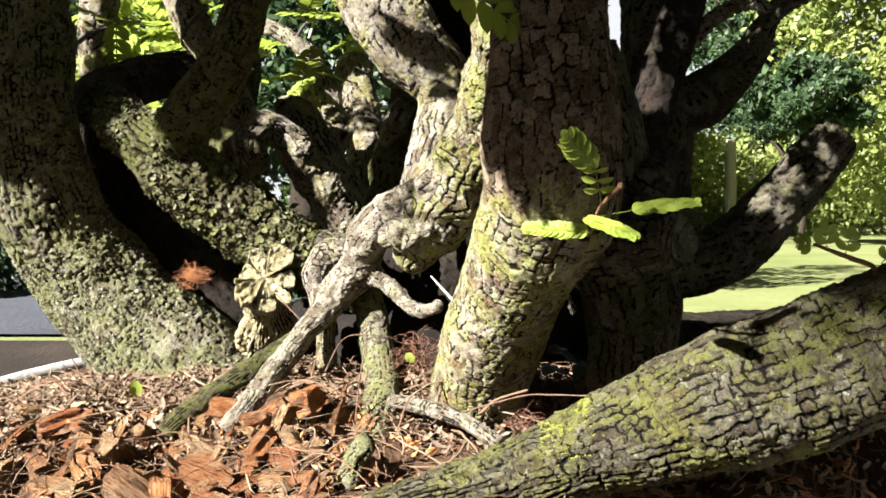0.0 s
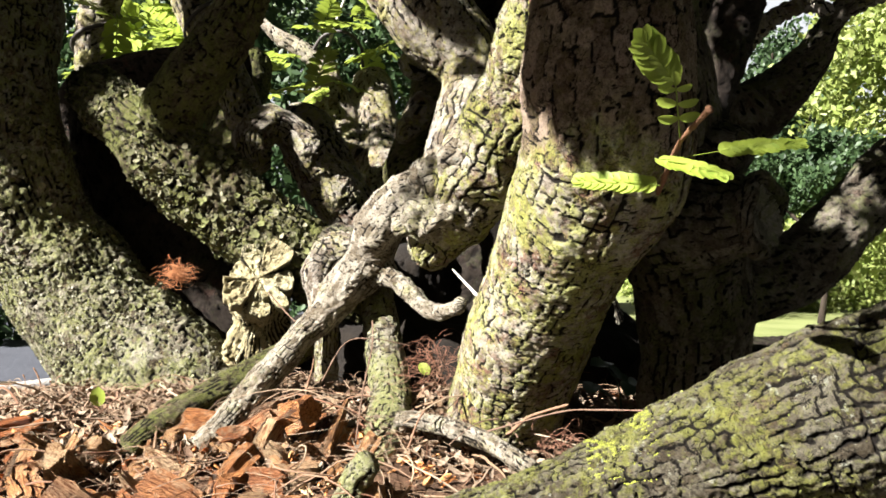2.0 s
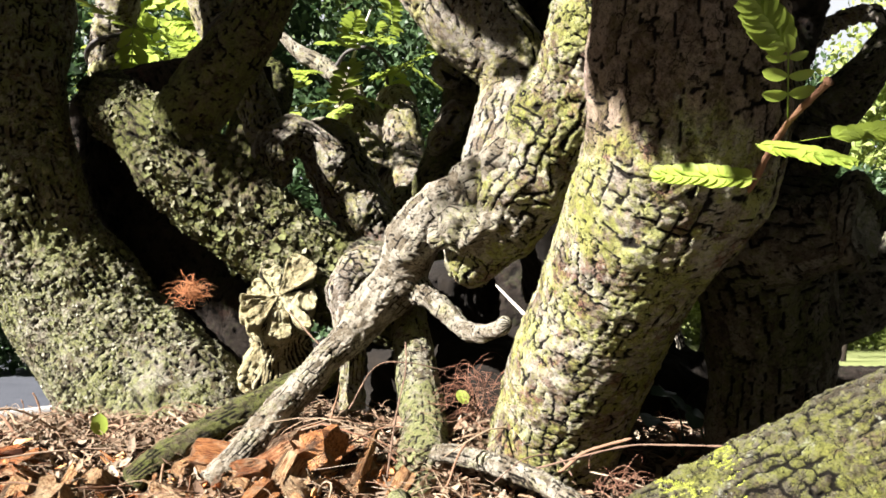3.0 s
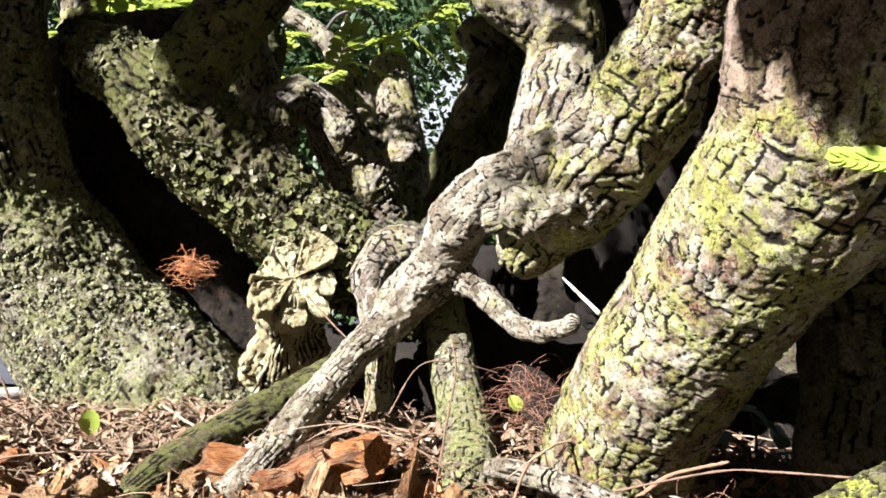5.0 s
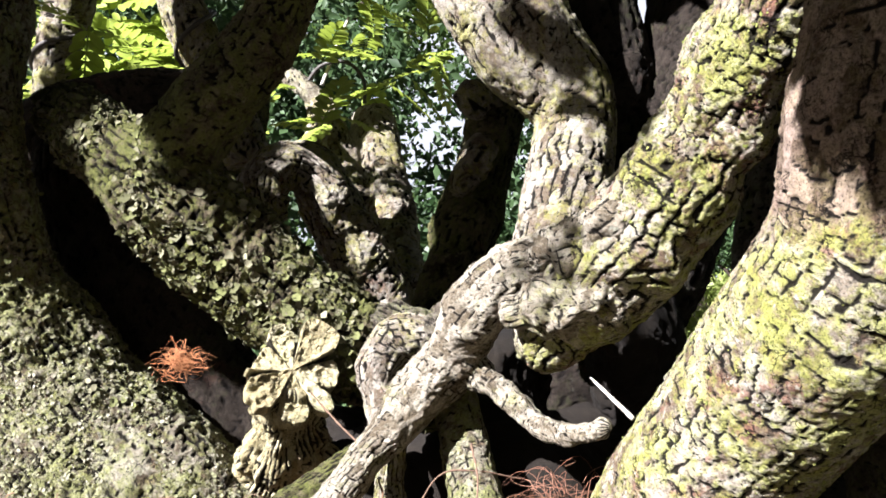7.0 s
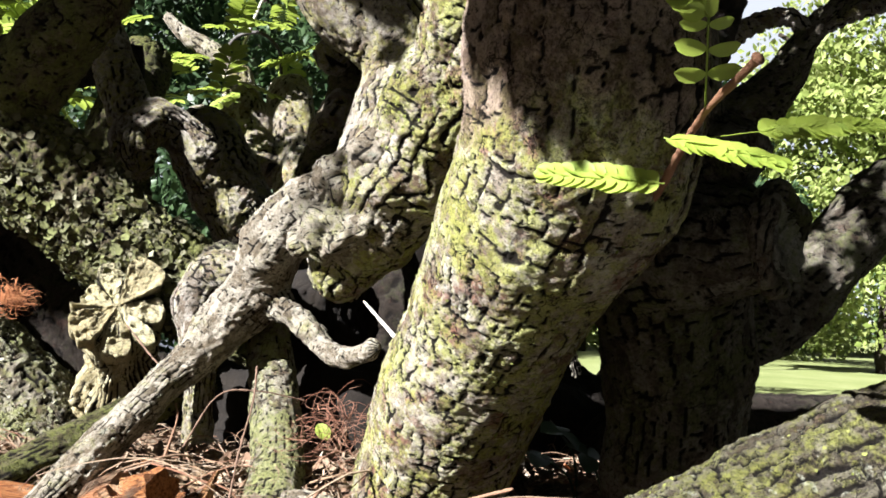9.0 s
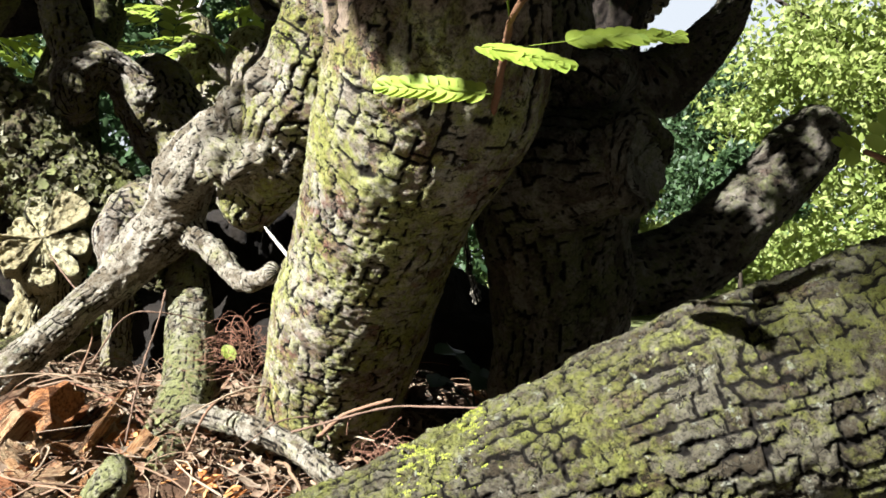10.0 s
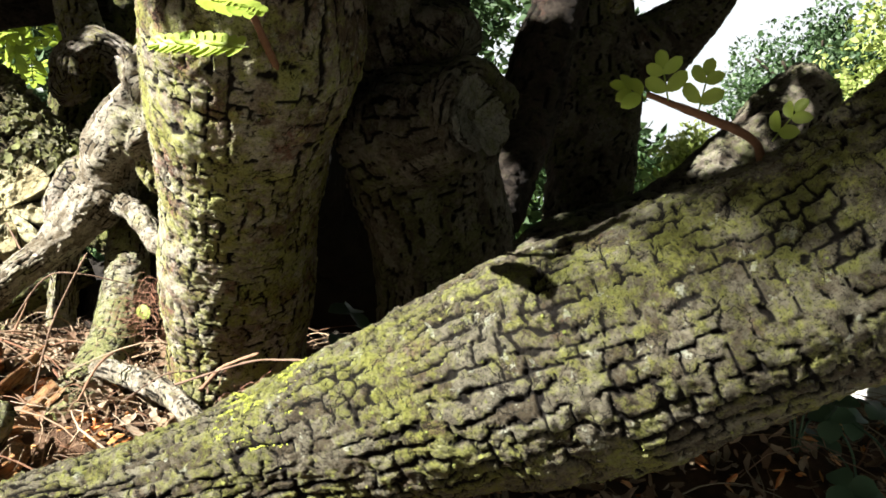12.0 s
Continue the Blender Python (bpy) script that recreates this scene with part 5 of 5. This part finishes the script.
far_tree("far_tree", "low pale green tree beyond the lawn", 2.3, 11.5, 2.1, 0.3, 0.95, leaf_light, 66, clumps=50, leaf=0.08)
far_tree("far_tree", "tall pale green tree beyond the hedge", -6.0, 12.0, 5.5, 0.6, 2.6, leaf_light, 63)
far_tree("far_tree", "tall mid green tree beyond the hedge", -1.5, 9.0, 5.5, 1.0, 2.4, leaf_mid, 64)


def fence_post(x, y):
    ob = thing("fence_post", "pale weathered wooden fence post on the lawn", "post", at=(x, y, GROUND))
    part("post", tube_mesh("post", [(0, 0, -0.05, 0.07), (0.01, 0, 0.6, 0.068), (0, 0, 1.25, 0.065)], white_mat, step=0.05, plate=(0.05, 0.3), depth=0.004, fine=0.0, seed=70, lump_size=0.3), ob)


fence_post(3.55, 11.7)

# ---- mulch ----
def chip_mesh(name, seed, mat, chunky=False, strands=5):
    """A wood chip about one unit long: a bundle of split fibres of uneven length, or a blunt broken block."""
    g = np.random.default_rng(seed)
    v, f = [], []

    def splinter(x0, x1, y, z, w, h, bend, twist):
        o, n = len(v), 4
        for i in range(n):
            t = i / (n - 1)
            x = x0 + (x1 - x0) * t
            k = (0.35 if i in (0, n - 1) else 1.0) * g.uniform(0.75, 1.2)
            a = twist * (t - 0.5)
            for cy, cz in ((-1, -0.5), (0.6, -0.9), (0.9, 0.5), (-0.5, 1)):
                yy, zz = cy * w * k * g.uniform(0.8, 1.2), cz * h * k * g.uniform(0.8, 1.2)
                v.append((x + g.uniform(-0.04, 0.04), y + yy * math.cos(a) - zz * math.sin(a) + bend * (t - 0.5) ** 2, z + yy * math.sin(a) + zz * math.cos(a) + 0.5 * bend * (t - 0.4) ** 2))
        for i in range(n - 1):
            for c in range(4):
                f.append((o + i * 4 + c, o + i * 4 + (c + 1) % 4, o + i * 4 + 4 + (c + 1) % 4, o + i * 4 + 4 + c))
        f.append((o + 3, o + 2, o + 1, o))
        f.append(tuple(range(o + 4 * n - 4, o + 4 * n)))
    bend, twist = g.uniform(-0.35, 0.35), g.uniform(-0.5, 0.5)
    if chunky:
        w, h, k = g.uniform(0.24, 0.34), g.uniform(0.18, 0.30), 14
        split = np.where(np.arange(k) % 2, 0.84, 1.10)
        th = np.linspace(0, 2 * math.pi, k, endpoint=False)
        prof = 0.85 / np.maximum(np.abs(np.cos(th + 0.3)), np.abs(np.sin(th + 0.3))) ** 0.7 * g.uniform(0.85, 1.12, k)
        for x in (-0.46, -0.30, 0.0, 0.28, 0.46):
            r = prof * split * g.uniform(0.90, 1.08, k) * (0.80 if abs(x) > 0.4 else 1.0)
            v.extend(np.stack([x + g.uniform(-0.07, 0.07, k), w * r * np.cos(th), h * r * np.sin(th)], 1).tolist())
        for i in range(4):
            for c in range(k):
                f.append((i * k + c, i * k + (c + 1) % k, i * k + k + (c + 1) % k, i * k + k + c))
        f.append(tuple(range(k - 1, -1, -1)))
        f.append(tuple(range(4 * k, 5 * k)))
    across = g.uniform(0.16, 0.27) if chunky else g.uniform(0.09, 0.20)
    for _ in range(3 if chunky else strands):
        mid, half = g.uniform(-0.10, 0.10), g.uniform(0.28, 0.44) if chunky else g.uniform(0.25, 0.52)
        w = g.uniform(0.07, 0.15) if chunky else g.uniform(0.045, 0.095)
        splinter(mid - half, mid + half, g.uniform(-1, 1) * across, g.uniform(-0.55, 0.55) * across, w, w * g.uniform(0.5, 0.9), bend, twist)
    return mesh_from(name, np.array(v), f, mat, shade_smooth=False)


CHIP_MESHES = [chip_mesh("wood_chip", 100 + i, chip_mat, i % 2 == 1) for i in range(14)]
CHUNK_MESHES = [chip_mesh("wood_chip", 200 + i, chip_mat, True) for i in range(6)]
SCRAP_MESHES = [chip_mesh("wood_chip", 300 + i, chip_mat, strands=2) for i in range(10)]
rng = random.Random(7)


def chip_place(x0, x1, y0, y1, lo, hi):
    x, y = rng.uniform(x0, x1), rng.uniform(y0, y1)
    s = lo + (hi - lo) * rng.random() ** 1.6
    m = Matrix.Translation((x, y, soil_z(x, y) + s * rng.uniform(0.02, 0.34))) @ Euler((rng.uniform(-1.4, 1.4), rng.uniform(-0.8, 0.8), rng.uniform(0, 6.28))).to_matrix().to_4x4() @ Matrix.Scale(s, 4)
    return m


def join_chips(name, mats):
    vs, fs, o = [], [], 0
    for m in mats:
        me = rng.choice(SCRAP_MESHES)
        for vert in me.vertices:
            vs.append(tuple(m @ vert.co))
        for p in me.polygons:
            fs.append(tuple(i + o for i in p.vertices))
        o += len(me.vertices)
    ob = part(name, mesh_from(name, np.array(vs), fs, chip_loose, shade_smooth=False), soil)
    tagged(ob, "loose orange-brown wood chips", kind="stuff")


join_chips("loose_chips", [chip_place(-0.34, 0.02, 0.36, 0.545, 0.006, 0.018) for _ in range(800)] + [chip_place(0.08, 0.36, 0.42, 0.66, 0.006, 0.016) for _ in range(300)])


def ribbons(name, rows, mat, parent, label):
    """Thin wandering fibres: rows of (start, heading, length, radius, lift)."""
    vs, fs = [], []
    for p, a, length, rad, lift in rows:
        p = Vector(p)
        o, n = len(vs), 8
        turn = rng.uniform(-0.5, 0.5)
        for i in range(n):
            t = i / (n - 1)
            d = Vector((math.cos(a), math.sin(a), 0))
            s = Vector((-d.y, d.x, 0))
            r = rad * (1 - 0.6 * t)
            up = lift * math.sin(math.pi * t)
            q = p + Vector((0, 0, up))
            for w in ((s * r), (Vector((0, 0, r))), (-s * r)):
                vs.append(tuple(q + w))
            p = p + d * length / n
            p.z = max(p.z, soil_z(p.x, p.y) + 0.001)
            a += turn * rng.uniform(0.2, 1.0) + rng.uniform(-0.35, 0.35)
        for i in range(n - 1):
            for k in range(3):
                fs.append((o + i * 3 + k, o + i * 3 + (k + 1) % 3, o + i * 3 + 3 + (k + 1) % 3, o + i * 3 + 3 + k))
    ob = part(name, mesh_from(name, np.array(vs), fs, mat), parent)
    return tagged(ob, label, kind="stuff")


def fibre_rows(n, x0, x1, y0, y1, length, radius, lift):
    out = []
    for _ in range(n):
        x, y = rng.uniform(x0, x1), rng.uniform(y0, y1)
        out.append(((x, y, soil_z(x, y) + rng.uniform(0.001, 0.008)), rng.uniform(0, 6.28), rng.uniform(0.4, 1.2) * length, rng.uniform(0.5, 1.3) * radius, rng.uniform(0, 1) * lift))
    return out


ribbons("root_fibres", fibre_rows(1900, -0.30, 0.10, 0.45, 0.64, 0.035, 0.00025, 0.006) + fibre_rows(350, 0.06, 0.36, 0.45, 0.66, 0.06, 0.0005, 0.008)
        + fibre_rows(120, -0.25, 0.06, 0.44, 0.60, 0.07, 0.0009, 0.012), fibre_mat, soil, "dry tangled root fibres and straw")


def litter(name, n, boxes, size, mat, label):
    """Curled scraps of bark and dead leaf lying on the soil."""
    vs, fs = [], []
    for _ in range(n):
        x0, x1, y0, y1 = rng.choice(boxes)
        x, y = rng.uniform(x0, x1), rng.uniform(y0, y1)
        s = size * rng.uniform(0.4, 1.5)
        m = Matrix.Translation((x, y, soil_z(x, y) + rng.uniform(0.0005, 0.006))) @ Euler((rng.uniform(-1, 1), rng.uniform(-1, 1), rng.uniform(0, 6.28))).to_matrix().to_4x4()
        o = len(vs)
        for i in range(3):
            for k, w in ((-1, 0.3), (0, 0.0), (1, 0.3)):
                vs.append(tuple(m @ Vector(((i - 1) * s * rng.uniform(0.8, 1.2), k * s * 0.45 * (0.5 if i != 1 else 1) * rng.uniform(0.8, 1.2), s * (0.25 * (i - 1) ** 2 + w * 0.5)))))
        for i in range(2):
            for k in range(2):
                a = o + i * 3 + k
                fs.append((a, a + 1, a + 4, a + 3))
    ob = part(name, mesh_from(name, np.array(vs), fs, mat), soil)
    return tagged(ob, label, kind="stuff")


litter("leaf_litter", 9000, [(-0.33, 0.05, 0.51, 0.64), (0.05, 0.36, 0.42, 0.68), (-0.25, 0.06, 0.50, 0.64)], 0.0029, litter_mat, "brown crumbled bark and leaf litter")


def clover(x, y, z, size, seed):
    r = random.Random(seed)
    ob = thing("clover", "dusty green clover growing in the shaded soil", "plant", group="clover in the pot", at=(x, y, z))
    for _ in range(r.randint(2, 4)):
        top = Vector((r.uniform(-0.02, 0.02), r.uniform(-0.02, 0.02), r.uniform(0.012, 0.035)))
        part("stalk", tube_mesh("stalk", [(0, 0, -0.004, 0.0006), (top.x * 0.3, top.y * 0.3, top.z * 0.6, 0.0005), (*top, 0.0004)], leaf_clover, step=0.003, depth=0.0, fine=0.0), ob)
        n = Vector((r.uniform(-0.5, 0.5), r.uniform(-0.9, 0.0), 1)).normalized()
        a0 = r.uniform(0, 6.28)
        vs, fs = [], []
        for k in range(3):
            a = a0 + k * 2.094
            s = n.orthogonal().normalized()
            d = (Matrix.Rotation(a, 3, n) @ s)
            v, f = leaflet_geometry(top, d, n, size, size * 0.95, 0.2)
            fs += [tuple(i + len(vs) for i in g) for g in f]
            vs += v
        part("leaf", mesh_from("leaf", np.array(vs), fs, leaf_clover), ob)


for i, (x, y) in enumerate([(0.088, 0.535), (0.10, 0.545), (0.082, 0.555), (0.121, 0.560), (0.258, 0.520), (0.275, 0.53), (0.24, 0.535), (0.30, 0.54), (0.25, 0.50)]):
    clover(x, y, soil_z(x, y), 0.009, i)

def tuft(name, label, centre, radius, n, mat):
    """A tangle of fine curled fibres."""
    rows = []
    for _ in range(n):
        rows.append((tuple(Vector(centre) + Vector((rng.gauss(0, 1), rng.gauss(0, 1), rng.gauss(0, 1))) * radius * 0.45), rng.uniform(0, 6.28), radius * rng.uniform(1, 2.5), 0.00018, rng.uniform(-0.5, 0.8) * radius))
    ob = ribbons(name, rows, mat, tree, label)
    ob.matrix_parent_inverse = Matrix.Translation(-tree.location)


tuft("coir_tuft", "rusty tuft of coir fibre", (-0.160, 0.612, 0.083), 0.0058, 210, coir_bright)
tuft("rootlet_tuft", "reddish tangle of fine rootlets", (-0.010, 0.548, 0.040), 0.012, 110, coir_mat)
tuft("rootlet_tuft", "reddish tangle of fine rootlets", (0.045, 0.492, 0.016), 0.008, 40, coir_mat)

for at, way, size in (((-0.176, 0.548, 0.018), (0.1, -0.3, 1), 0.010), ((-0.018, 0.545, 0.044), (0.6, -0.3, -0.6), 0.007)):
    fallen = thing("fallen_leaf", "pale yellow-green leaflet fallen on the mulch", "leaf", group="fallen leaflets")
    v, f = leaflet_geometry(Vector(at), Vector(way), Vector((0.2, -1, 0.2)), size, size * 0.75, 0.1)
    part("blade", mesh_from("blade", np.array(v), f, leaf_young), fallen)

# the big chunks on top, then single wood chips, the ones that lie nearest the path
CHUNKS = [(-0.097, 0.480, 0.030), (-0.080, 0.496, 0.026), (-0.112, 0.458, 0.026), (-0.136, 0.463, 0.036), (-0.066, 0.476, 0.022), (-0.055, 0.520, 0.024), (-0.149, 0.529, 0.024), (-0.143, 0.566, 0.018),
          (-0.126, 0.448, 0.030), (-0.193, 0.481, 0.034), (-0.139, 0.418, 0.034), (-0.236, 0.545, 0.022), (-0.058, 0.462, 0.020), (-0.097, 0.420, 0.026), (-0.170, 0.440, 0.034), (-0.215, 0.505, 0.028), (-0.062, 0.548, 0.020), (-0.080, 0.568, 0.020)]
for i, (x, y, size) in enumerate(CHUNKS):
    size *= 0.80
    ob = new("wood_chip", CHUNK_MESHES[i % 6])
    ob.matrix_world = Matrix.Translation((x, y, soil_z(x, y) + size * 0.20)) @ Euler((rng.uniform(-1, 1), rng.uniform(-0.5, 0.5), rng.uniform(0, 6.28))).to_matrix().to_4x4() @ Matrix.Diagonal((size, size * rng.uniform(0.8, 1.3), size * rng.uniform(0.9, 1.5), 1))
    ob.parent = soil
for i in range(22):
    ob = new("wood_chip", rng.choice(CHIP_MESHES))
    ob.matrix_world = chip_place(0.20, 0.36, 0.44, 0.60, 0.012, 0.030)
    ob.parent = soil
for i in range(64):
    ob = new("wood_chip", rng.choice(CHUNK_MESHES))
    ob.matrix_world = chip_place(-0.28, -0.035, 0.40, 0.535, 0.011, 0.021)
    ob.parent = soil
for i in range(215):
    ob = new("wood_chip", rng.choice(CHIP_MESHES))
    ob.matrix_world = chip_place(-0.29, -0.03, 0.40, 0.535, 0.013, 0.036)
    ob.parent = soil
